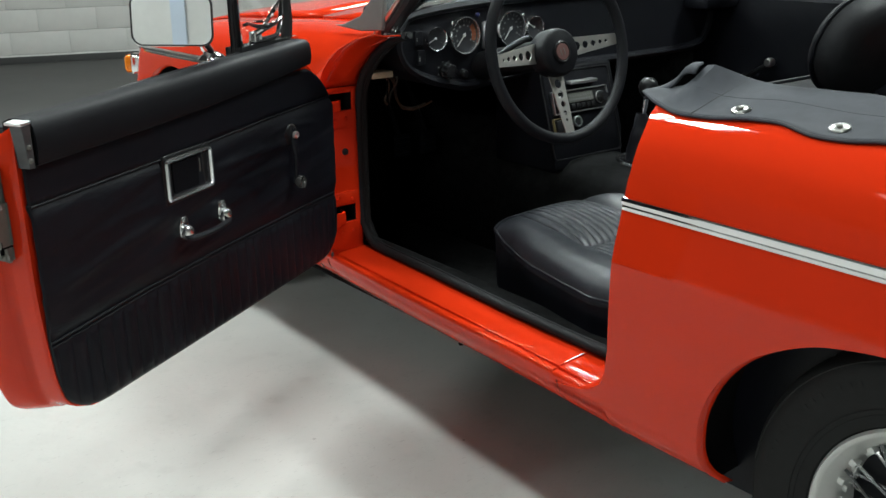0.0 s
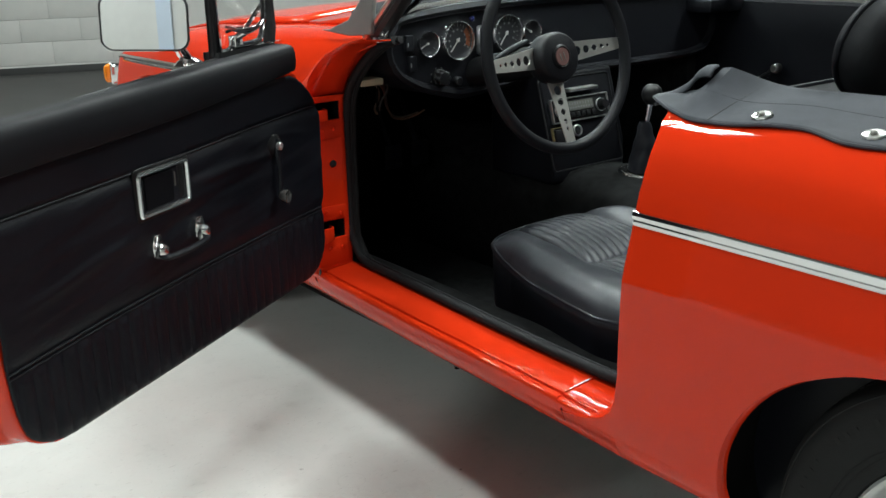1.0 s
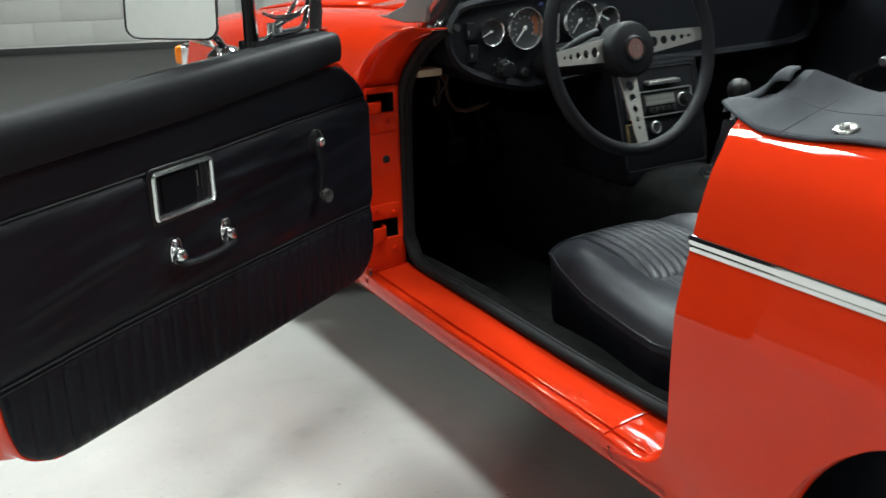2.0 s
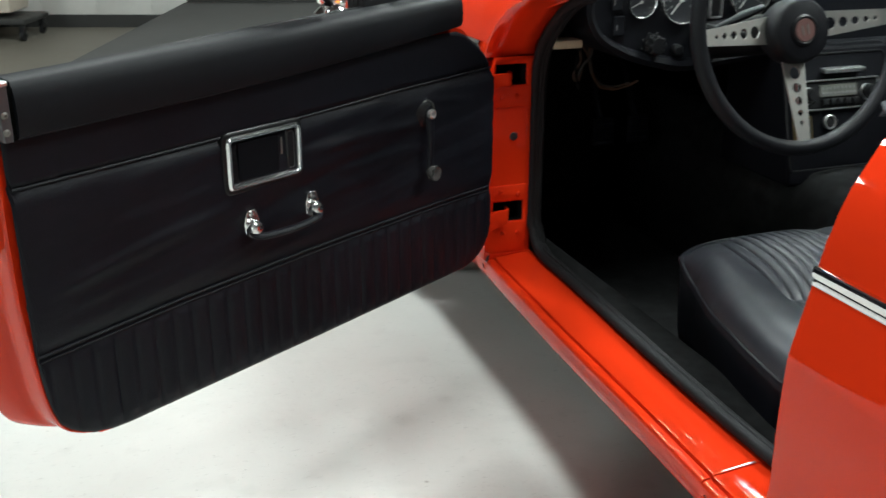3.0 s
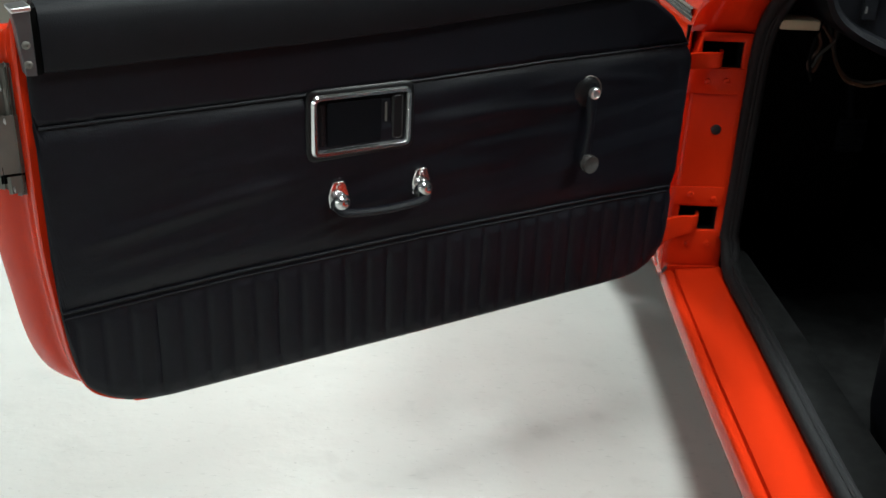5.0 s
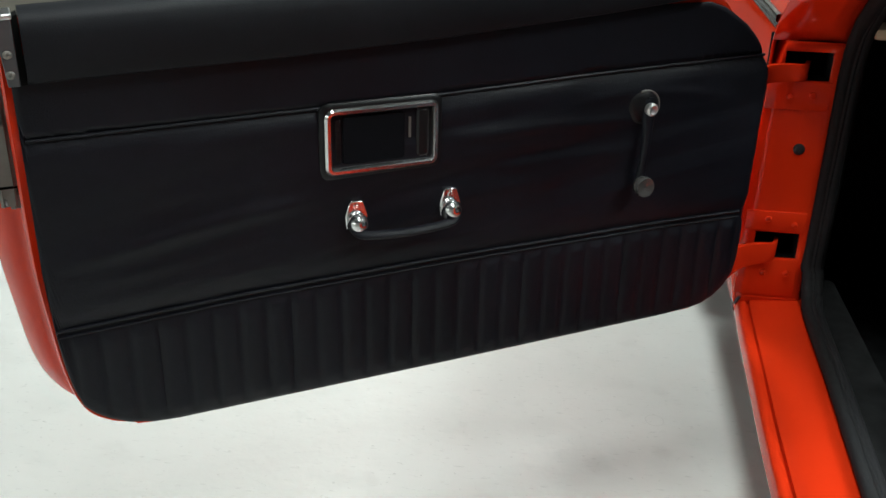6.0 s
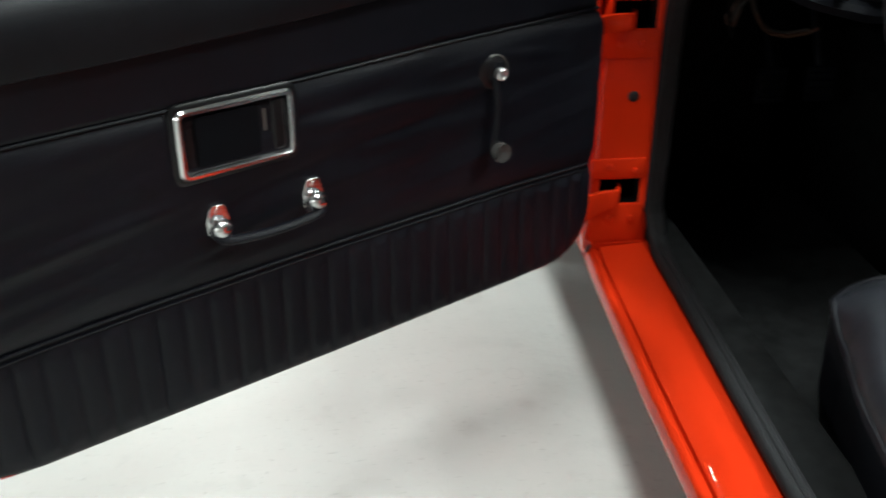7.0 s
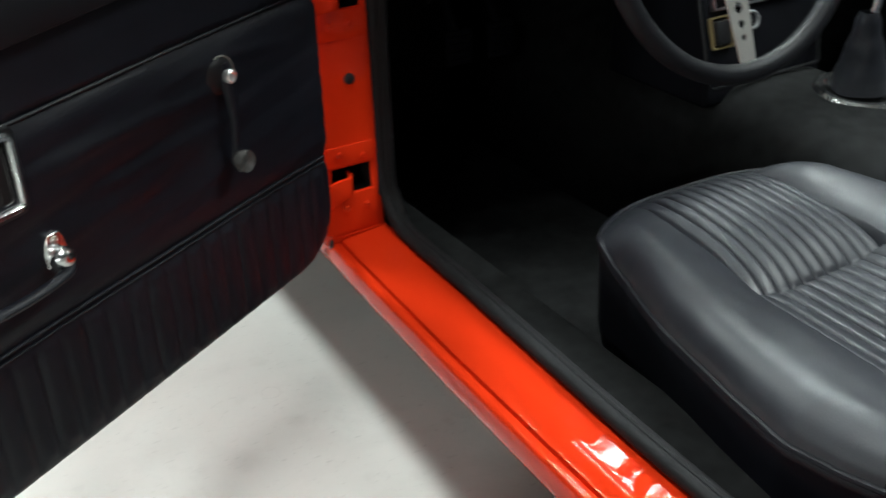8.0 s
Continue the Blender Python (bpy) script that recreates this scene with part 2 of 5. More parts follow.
    skin(bm, rows, closed=True)


def block(bm, lo, hi, m=None, bevel=0.0):
    m = m or Matrix()
    made = bmesh.ops.create_cube(bm, size=1)["verts"]
    for v in made:
        v.co = m @ Vector([lo[i] + (hi[i] - lo[i]) * (v.co[i] + 0.5) for i in range(3)])
    if bevel:
        es = {e for v in made for e in v.link_edges}
        bmesh.ops.bevel(bm, geom=list(es), offset=bevel, segments=2, affect="EDGES", profile=0.5)


def prism(bm, outline, a, b, m=None):
    """A flat outline in local x, z, from local y = a to y = b."""
    m = m or Matrix()
    one = [bm.verts.new(m @ Vector((x, a, z))) for x, z in outline]
    two = [bm.verts.new(m @ Vector((x, b, z))) for x, z in outline]
    n = len(one)
    for i in range(n):
        bm.faces.new((one[i], one[(i + 1) % n], two[(i + 1) % n], two[i]))
    bm.faces.new(list(reversed(one)))
    bm.faces.new(two)


def rounded(x0, x1, z0, z1, r, n=5):
    out = []
    for cx, cz, a in ((x1 - r, z1 - r, 0), (x0 + r, z1 - r, 90), (x0 + r, z0 + r, 180), (x1 - r, z0 + r, 270)):
        for k in range(n + 1):
            t = radians(a + 90 * k / n)
            out.append((cx + r * math.cos(t), cz + r * math.sin(t)))
    return out


def frame_ring(bm, x0, x1, z0, z1, r, w, a, b, m):
    """A rounded rectangular frame of width w with a raised round section."""
    rows = []
    for inset, y in ((0, a), (0, a + (b - a) * 0.7), (w * 0.3, b), (w * 0.7, b), (w, a + (b - a) * 0.6), (w, a)):
        rows.append([m @ Vector((x, y, z)) for x, z in rounded(x0 + inset, x1 - inset, z0 + inset, z1 - inset, max(r - inset, 0.001))])
    rows.append(rows[0])
    skin(bm, rows, closed=True)


def thing(name, label, category, at=(0, 0, 0), group="", kind=""):
    ob = new(name)
    ob.location = at
    WORLD_OF[ob] = Matrix.Translation(at)
    return tagged(ob, label, category, group, kind)


# ---- the hall ----
def slab(name, lo, hi, mat, label, m=ROOM):
    bm = bmesh.new()
    block(bm, lo, hi)
    return tagged(part(name, bm, mat, m=m), label, "structure", kind="structure")


W, E_, S, N = -7.0, 7.0, -7.5, 5.45
bm = bmesh.new()
bmesh.ops.create_grid(bm, x_segments=2, y_segments=2, size=11)
floor = tagged(part("floor", bm, CONCRETE), "pale grey sealed concrete floor with faint scuffs", "floor", kind="structure")
# Unseen ceiling and side walls, coloured dark to hold back bounced light.
slab("ceiling", (W - 0.2, S - 0.2, CEIL), (E_ + 0.2, N + 0.2, CEIL + 0.2), LID, "unseen ceiling of the hall, dark to cut bounced light")
wall_north = slab("wall_north", (W - 0.2, N, 0.0), (E_ + 0.2, N + 0.2, CEIL), MORTAR, "white painted block wall above dark skirting")
slab("wall_south", (W - 0.2, S - 0.2, 0), (E_ + 0.2, S, CEIL), WHITE, "plain white painted wall of the hall")
slab("wall_strip", (-2.58, S, 0.0), (-2.45, S + 0.02, CEIL), PALEBLUE, "pale blue upright strip on the white wall")
slab("wall_west", (W - 0.2, S, 0), (W, N, CEIL), GREYWALL, "unseen plain grey side wall, dark to cut bounced light")
slab("wall_east", (E_, S, 0), (E_ + 0.2, N, CEIL), GREYWALL, "unseen plain grey side wall, dark to cut bounced light")
slab("baseboard", (-6.9, N - 0.014, 0.0), (-1.0, N - 0.004, 0.095), SKIRT, "dark skirting strip along the block wall")

slab("floor_far", (W, 1.9, 0.0005), (E_, N, 0.004), TAN, "brown-grey painted floor beyond the pale bay")

slab("floor_side", (W, S, 0.0005), (-3.7, 1.896, 0.004), TAN, "brown-grey painted floor beside the pale bay")

# raised dark platform by the wall
bm = bmesh.new()
block(bm, (-1.95, 2.3, 0.0), (6.9, N - 0.03, 0.188), bevel=0.008)
platform = tagged(part("display_platform", bm, PLAT, m=ROOM), "low dark grey painted platform along the white wall", "platform", kind="structure")
bm = bmesh.new()
block(bm, (-1.94, N - 0.016, 0.10), (6.9, N - 0.006, 0.234), bevel=0.004)
part("edge_strip", bm, SKIRT, platform, "dark strip along the wall", m=ROOM)


# ceiling lights: a lamp in each fixture
def ceiling_light(x, y, width, watts, cells):
    half, w = 0.6, width / 2
    holder = tagged(new("ceiling_light"), "unseen ceiling light, long, white and louvred, lit", "ceiling light", "lights of the hall")
    m = Matrix.Translation((x, y, CEIL))
    holder.matrix_basis = m
    WORLD_OF[holder] = m
    b = bmesh.new()
    block(b, (-w - 0.03, -half - 0.03, -0.07), (w + 0.03, half + 0.03, -0.001), bevel=0.006)
    part("housing", b, HOUSE, holder, m=m)
    b = bmesh.new()
    block(b, (-w, -half, -0.082), (w, half, -0.072), bevel=0.003)
    part("diffuser", b, DIFFUSER, holder, "lit white diffuser", m=m)
    for (m1, l1), (m2, l2) in zip(cells, cells[1:]):
        b = bmesh.new()
        block(b, (-w - 0.01, m1 + l1 / 2 + 0.01, -0.112), (w + 0.01, m2 - l2 / 2 - 0.01, -0.084), bevel=0.004)
        part("louvre_bar", b, HOUSE, holder, m=m)
    for mid, long in cells:
        data = bpy.data.lights.new("lamp", "AREA")
        data.shape, data.size, data.size_y, data.energy, data.color = "RECTANGLE", width, long, watts * long / 0.78, (0.89, 1.0, 0.985)
        lamp = new("lamp", data)
        lamp.matrix_basis = Matrix.Translation((x, y + mid, CEIL - 0.09))


for spot in PANELS:
    ceiling_light(*spot)

# ---- the car ----
CX = 0.705          # centre line; y points to the nose, x to the car's right
AXLE_R, AXLE_F = -1.585, 0.90
car = thing("sports_car", "bright red open two-seat sports car, driver's door open", "car", (CX, -0.4, 0))


def mirrored(rows):
    return [[(2 * CX - p[0], p[1], p[2]) for p in r] for r in rows]


# side section: z against x at the widest place, then drawn in by the plan
SECTION = [(0.20, 0.095), (0.225, 0.055), (0.25, 0.012), (0.275, -0.020), (0.295, -0.036), (0.32, -0.044), (0.40, -0.053), (0.50, -0.059), (0.56, -0.0610), (0.598, -0.0613), (0.602, -0.0610), (0.607, -0.0604), (0.615, -0.0592), (0.63, -0.0566), (0.66, -0.0510), (0.69, -0.0452), (0.70, -0.0435),
           (0.735, -0.0385), (0.765, -0.0295), (0.790, -0.014), (0.812, 0.014), (0.828, 0.046), (0.838, 0.082), (0.843, 0.120), (0.845, 0.165)]
PLAN = [(-2.30, 0.20), (-2.15, 0.09), (-1.9, 0.03), (-1.6, 0.002), (-1.05, 0.0), (-0.88, 0.007), (-0.7, 0.014), (-0.4, 0.022), (-0.1, 0.035), (0.0, 0.042), (0.5, 0.047), (0.9, 0.055), (1.25, 0.085), (1.40, 0.14), (1.50, 0.22)]
TOP = [(-2.3, 0.76), (-1.9, 0.82), (-1.3, 0.843), (-1.0, 0.845), (-0.6, 0.87), (-0.28, 0.905), (-0.1, 0.90), (0.3, 0.885), (0.8, 0.855), (1.2, 0.81), (1.5, 0.72)]


def body_point(y, z):
    """A point of the left flank; z by the section, stretched above the trim line."""
    x = lerp(SECTION, z) + lerp(PLAN, y)
    if z > 0.70:
        z = 0.70 + (z - 0.70) * (lerp(TOP, y) - 0.70) / 0.145
    return Vector((x, y, z))


ARCH_KNOTS = [(0.20, 0.332), (0.248, 0.338), (0.285, 0.347), (0.321, 0.352), (0.356, 0.351), (0.396, 0.343), (0.453, 0.318), (0.504, 0.278), (0.542, 0.228), (0.575, 0.158), (0.589, 0.098), (0.5955, 0.048), (0.598, 0.0)]
ARCH = [(p.x, p.y) for p in smooth_path([(z, a, 0) for z, a in ARCH_KNOTS], 5)]
B_EDGE = [(0.20, -0.88), (0.312, -0.88), (0.322, -0.92), (0.331, -0.967), (0.345, -1.0), (0.363, -1.021), (0.39, -1.034), (0.435, -1.042), (0.53, -1.047), (0.707, -1.056), (0.76, -1.060),
          (0.79, -1.055), (0.812, -1.043), (0.83, -1.022), (0.845, -0.99)]
F_EDGE = [(0.20, 0.02), (0.70, 0.024), (0.735, 0.022), (0.755, 0.010), (0.775, -0.02), (0.790, -0.055), (0.805, -0.10), (0.820, -0.16), (0.828, -0.19), (0.833, -0.195), (0.838, -0.17), (0.843, -0.12), (0.845, -0.08)]
LOW_Z = [0.247, 0.251, 0.256, 0.27, 0.285, 0.30, 0.312, 0.317, 0.322, 0.327, 0.331, 0.338, 0.345, 0.354, 0.363, 0.375, 0.39, 0.41, 0.435, 0.47, 0.504, 0.525, 0.542, 0.56, 0.568, 0.575, 0.58, 0.585, 0.589, 0.592, 0.594, 0.5958, 0.597, 0.598]
HIGH_Z = [0.598, 0.602, 0.607, 0.615, 0.63, 0.645, 0.66, 0.69, 0.70, 0.715, 0.735, 0.75, 0.765, 0.778, 0.79, 0.80, 0.812, 0.82, 0.828, 0.833, 0.838, 0.843, 0.845]


def raised(z, dz):
    """Heights of the plain section moved so that the arch's crown stands dz higher."""
    return 0.20 + (z - 0.20) * (1 + dz / 0.398) if z <= 0.598 else 0.598 + dz + (z - 0.598) * (0.247 - dz) / 0.247


def wing(edge, axle, end, sign, dz=0.0):
    """One wing: the panel between shut line and wheel arch, over the arch, and beyond it."""
    near, over, far = [], [], []
    n = 26
    for z in LOW_Z:
        up = raised(z, dz)
        a, b = lerp(edge, up), axle + sign * lerp(ARCH, z)
        near.append([body_point(a + (b - a) * k / n, up) for k in range(n + 1)])
        a = axle - sign * lerp(ARCH, z)
        far.append([body_point(a + (end - a) * k / n, up) for k in range(n + 1)])
    for z in HIGH_Z:
        z = raised(z, dz)
        a = lerp(edge, z)
        over.append([body_point(a + (axle - a) * k / n, z) for k in range(n + 1)] + [body_point(axle + (end - axle) * k / n, z) for k in range(1, n + 1)])
    return near, over, far


def wing_part(name, rows3, flip=False):
    b = bmesh.new()
    for rows in rows3:
        skin(b, mirrored(rows) if flip else rows)
    ob = part(name, b, RED, car, m=Matrix())
    solid(ob, 0.006, -1.0)
    ob.modifiers.new("split", "EDGE_SPLIT").split_angle = radians(50)
    return ob


rear = wing(B_EDGE, AXLE_R, -2.28, 1)
front = wing(F_EDGE, AXLE_F, 1.48, -1, 0.115)
for flip in (False, True):
    wing_part("rear_wing", rear, flip)
    wing_part("front_wing", front, flip)


# rolled lips of the wheel arches, and dark arch liners
def arch_line(axle, inset=0.0, left=True):
    pts = []
    for s in (1, -1):
        col = [(z, axle + s * a) for z, a in ARCH if z > 0.246]
        pts.append([body_point(y, raised(z, 0.115 if axle > 0 else 0.0)) + Vector((inset, 0, 0)) for z, y in col])
    line = pts[0] + list(reversed(pts[1]))[1:]
    return line if left else [Vector((2 * CX - p.x, p.y, p.z)) for p in line]


for axle in (AXLE_R, AXLE_F):
    for left in (True, False):
        s = 1 if left else -1
        line = arch_line(axle, 0.0, left)
        b = bmesh.new()
        skin(b, [line, [p + Vector((0.018 * s, (axle - p.y) * 0.012, (0.30 - p.z) * 0.012)) for p in line], [p + Vector((0.020 * s, (p.y - axle) * 0.03, (p.z - 0.30) * 0.03)) for p in line]])
        solid(part("arch_lip", b, RED, car), 0.002)
        b = bmesh.new()
        skin(b, [[p + Vector((0.012 * s, (p.y - axle) * 0.06, (p.z - 0.30) * 0.06)) for p in line], [p + Vector((0.26 * s, (p.y - axle) * 0.10, (p.z - 0.30) * 0.12)) for p in line]])
        solid(part("arch_liner", b, UNDER, car), 0.003)
        b = bmesh.new()
        c = [p + Vector((0.26 * s, (p.y - axle) * 0.10, (p.z - 0.30) * 0.12)) for p in line]
        mid = [Vector((p.x, axle, 0.22)) for p in c]
        skin(b, [c, mid])
        solid(part("inner_arch", b, UNDER, car), 0.003)

# sills: flat top, groove, outer step and rounded rocker
SILL_Y = [0.035 - 0.02 * k for k in range(46)] + [-0.8855, -0.8865] + [-0.895 - 0.015 * k for k in range(10)]
SILL_IN = [(-1.0, 0.058), (-0.7, 0.064), (-0.45, 0.075), (-0.2, 0.0835), (0.05, 0.085)]


def sill_row(y):
    o, i = body_point(y, 0.312).x, lerp(SILL_IN, y)
    g = o + 0.013
    w = 0.0004 * math.sin(y * 19) + 0.00005 * math.sin(y * 83)
    drop = 0.0025 if y < -0.886 else 0.0
    e = g + 0.0085
    top = [(i + 0.012, y, 0.3466), (i, y, 0.3452), (i * 0.5 + e * 0.5, y, 0.3428 + w), (e, y, 0.3402), (e - 0.0016, y, 0.3390), (e - 0.0024, y, 0.3325), (e - 0.0044, y, 0.3320), (e - 0.0054, y, 0.3362), (e - 0.0070, y, 0.3372), (o + 0.008, y, 0.3366), (o + 0.004, y, 0.3352), (o + 0.0016, y, 0.3320), (o + 0.0004, y, 0.326)]
    return [(x, yy, z - (drop if z > 0.3305 else 0)) for x, yy, z in top] + [tuple(body_point(y, z)) for z in (0.312, 0.305, 0.295, 0.285, 0.275, 0.262, 0.25, 0.235, 0.22, 0.20)]


for flip in (False, True):
    rows = [sill_row(y) for y in SILL_Y]
    b = bmesh.new()
    skin(b, mirrored(rows) if flip else rows)
    ob = solid(part("sill", b, RED, car), 0.004, -1.0)
    # rear corner of the opening, rising into the wing
    b = bmesh.new()
    rows = []
    for z, y in [p for p in B_EDGE if p[0] >= 0.322]:
        p = body_point(y, z)
        y -= lerp([(0.70, 0.0), (0.76, 0.006), (0.85, 0.006)], z)        # tucked behind the wing's edge
        bow = 1.0 if z < 0.45 else 0.15        # rounded at the foot, flat higher up
        rows.append([(p.x + 0.0025, y - 0.002 * bow, p.z - 0.001), (p.x + 0.008, y + 0.0005 * bow, p.z + 0.0012), (p.x + 0.020, y + 0.002 * bow, p.z + 0.0025), (p.x + 0.045, y + 0.003, p.z + 0.004), (max(p.x + 0.11, 0.075), y + 0.005, p.z + 0.004)])
    skin(b, mirrored(rows) if flip else rows)
    solid(part("lock_pillar", b, RED, car), 0.003)
b = bmesh.new()
# Bare alloy stands in for the white glint along the painted weld.
tube(b, [(-0.004, -0.884, 0.3395), (0.02, -0.884, 0.3425), (0.052, -0.884, 0.3448)], 0.0017, 8, flat=0.8)
part("weld_seam", b, ALU, car, "bright seam across the sill, paint glint set as metal")

# thin joints between sill and wings
for y0, lean in ((-0.902, 0.012), (-0.028, 0.030)):
    b = bmesh.new()
    tube(b, [body_point(y0 - lean * (0.325 - z) / 0.1, z) + Vector((0.0004, 0, 0)) for z in (0.225, 0.24, 0.255, 0.27, 0.285, 0.30, 0.315, 0.3235)], 0.0011, 6)
    part("panel_joint", b, UNDER, car)

# hinge pillar: shut face with two hinge pockets
FACE_Y = -0.045
HOLES = [(0.009, 0.075, 0.699, 0.741), (0.009, 0.075, 0.417, 0.460)]


def lip(z):
    """Outer edge of the pillar, just inside the wing's skin."""
    return max(-0.014, body_point(-0.03, z).x + 0.002)


b = bmesh.new()
xs = [-0.014, 0.009, 0.075, 0.092]
zs = [0.325, 0.345, 0.385, 0.417, 0.460, 0.495, 0.56, 0.655, 0.699, 0.741, 0.755]
for i in range(len(xs) - 1):
    for j in range(len(zs) - 1):
        if i == 1 and j in (3, 8):
            continue
        q = [(xs[i], zs[j]), (xs[i + 1], zs[j]), (xs[i + 1], zs[j + 1]), (xs[i], zs[j + 1])]
        b.faces.new([b.verts.new((max(x, lip(z)), FACE_Y, z)) for x, z in q])
# the shut face above turns back along the curved top corner of the opening
inner = [(0.755, -0.045), (0.775, -0.055), (0.80, -0.078), (0.827, -0.112), (0.854, -0.147), (0.878, -0.195), (0.888, -0.24)]
outer = [(0.755, -0.045), (0.775, -0.0465), (0.80, -0.054), (0.827, -0.077), (0.854, -0.115), (0.884, -0.19), (0.897, -0.25)]
rows = []
for (z1, y1), (z2, y2) in zip(inner, outer):
    rows.append([(0.094, y1, z1), (0.06, y1 + 0.004, z1 + 0.001), (0.03, (y1 + y2) / 2 + 0.004, (z1 + z2) / 2), (-0.012 + 0.16 * max(0, z2 - 0.755), y2, z2)])
skin(b, rows)
# flank of the pillar to the wing's edge
skin(b, [[(lip(z), FACE_Y, z), (lip(z), -0.01, z), (lip(z) + 0.003, 0.03, z)] for z in (0.335, 0.36, 0.40, 0.45, 0.6, 0.755)])
pillar = solid(part("hinge_pillar", b, RED, car), 0.003)
# flange that joins the pillar to the wing's shut line
b = bmesh.new()
rows = []
for z in (0.56, 0.64, 0.70, 0.72, 0.735, 0.745, 0.755, 0.765, 0.775, 0.7825, 0.79, 0.7975, 0.805, 0.8125, 0.82, 0.828):
    p = body_point(lerp(F_EDGE, z), z)
    q = Vector((-0.012 + 0.16 * max(0, p.z - 0.755), lerp(outer, p.z) if p.z > 0.755 else -0.041, p.z))
    rows.append([p + Vector((0.0015, 0, 0)), p.lerp(q, 0.35) + Vector((0.006, 0, 0)), p.lerp(q, 0.7) + Vector((0.005, 0, 0)), q + Vector((0.002, 0.001, 0))])
skin(b, rows)
solid(part("shut_flange", b, RED, car), 0.002)
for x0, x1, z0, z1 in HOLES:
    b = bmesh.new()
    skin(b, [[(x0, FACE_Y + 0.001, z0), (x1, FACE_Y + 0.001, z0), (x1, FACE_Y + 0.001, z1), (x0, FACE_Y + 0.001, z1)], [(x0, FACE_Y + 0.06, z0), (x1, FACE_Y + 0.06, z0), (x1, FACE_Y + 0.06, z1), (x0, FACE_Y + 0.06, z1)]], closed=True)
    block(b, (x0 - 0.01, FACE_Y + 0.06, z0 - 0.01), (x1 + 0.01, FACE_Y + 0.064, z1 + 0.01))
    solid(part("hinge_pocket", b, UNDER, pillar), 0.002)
for z0, z1 in ((0.700, 0.728), (0.400, 0.448)):
    b = bmesh.new()
    line = smooth_path([(0.043, FACE_Y + 0.02, 0), (0.034, FACE_Y - 0.006, 0), (0.012, FACE_Y - 0.012, 0), (-0.02, FACE_Y - 0.03, 0), (-0.05, FACE_Y - 0.075, 0)], 5)
    skin(b, [[p + Vector((0, 0, z0 + (0.02 * (1 - k / len(line)) if z0 < 0.6 else 0))) for k, p in enumerate(line)], [p + Vector((0, 0, z1 - 0.004 + 0.004 * k / len(line))) for k, p in enumerate(line)]])
    soften(solid(part("door_hinge", b, RED, pillar, "red painted steel hinge"), 0.007), 0.0015)
for z0, z1 in ((0.655, 0.699), (0.462, 0.496), (0.352, 0.417)):
    b = bmesh.new()
    block(b, (-0.010, FACE_Y - 0.0055, z0 + 0.001), (0.080, FACE_Y - 0.0005, z1 - 0.001), bevel=0.0012)
    part("hinge_plate", b, RED, pillar)
for x, z in ((0.024, 0.482), (0.064, 0.474), (0.055, 0.678), (0.024, 0.676), (0.064, 0.392), (0.03, 0.392)):
    b = bmesh.new()
    turned(b, [(0.0055, 0), (0.0055, 0.003), (0.003, 0.004), (0.0028, 0.0025), (0.0, 0.0025)], Matrix.Translation((x, FACE_Y - 0.0055, z)) @ pose(0, 0, 0, 90), 10)
    part("bolt", b, RED, pillar)
b = bmesh.new()
turned(b, [(0.0085, -0.003), (0.0085, 0.001), (0.006, 0.0025), (0.0, 0.0022)], Matrix.Translation((0.050, FACE_Y - 0.0045, 0.596)) @ pose(0, 0, 0, 90), 14)
part("hole_plug", b, RUBBER, pillar, "black rubber plug")

# stained joint at the pillar's foot
b = bmesh.new()
tube(b, [(-0.008, -0.060, 0.3385), (-0.004, -0.054, 0.3400), (0.000, -0.0475, 0.3430), (0.001, -0.0462, 0.350)], [0.0016, 0.0032, 0.0030, 0.0012], 8)
part("foot_joint", b, material("dark_sealer", (0.02, 0.016, 0.014), 0.7, vary=0.2), pillar, "dark stained joint")
b = bmesh.new()
tube(b, [(0.004, -0.0462, 0.346), (0.05, -0.0465, 0.3465), (0.088, -0.0465, 0.3465)], 0.0028, 6)
part("seam_bead", b, RED, pillar, "painted sealer bead")

# black rubber seal round the opening
seal = [(0.112, -0.235, 0.888), (0.104, -0.19, 0.872), (0.102, -0.145, 0.845), (0.101, -0.108, 0.815), (0.100, -0.072, 0.775), (0.101, -0.050, 0.72), (0.101, -0.045, 0.62), (0.101, -0.043, 0.50), (0.101, -0.045, 0.42), (0.101, -0.058, 0.385),
        (0.099, -0.085, 0.364), (0.096, -0.13, 0.3565), (0.090, -0.30, 0.3565), (0.080, -0.5, 0.3565), (0.073, -0.65, 0.3565), (0.069, -0.80, 0.3565), (0.068, -0.92, 0.3575), (0.070, -0.99, 0.366), (0.072, -1.03, 0.40)]
path = smooth_path(seal, 6)
path = [p + Vector((-0.005 if p.z > 0.40 else -0.002, 0, 0)) for p in path]
b = bmesh.new()
tube(b, path, 0.0100, 12, up=(1, 0, 0), flat=1.1)
tube(b, [p + Vector((0.013, -0.003 if p.z > 0.37 else 0, -0.002 if p.z < 0.37 else 0)) for p in path], 0.0085, 10, up=(1, 0, 0))
tube(b, [p + Vector((0.006, -0.008 if p.z > 0.37 else 0, 0.0 if p.z > 0.37 else 0.0075)) for p in path], 0.0038, 8, up=(1, 0, 0))
part("door_seal", b, SEALFUR, car, "black woven door seal")

# bonnet, scuttle, rear deck, tail and nose close the body
def across(y, x0, n=12, crown=0.03, drop=0.0):
    left = body_point(y, 0.845)
    xa = left.x + x0
    return [Vector((xa + (2 * (CX - xa)) * k / n, y, left.z - drop + crown * (1 - (2 * k / n - 1) ** 2))) for k in range(n + 1)]


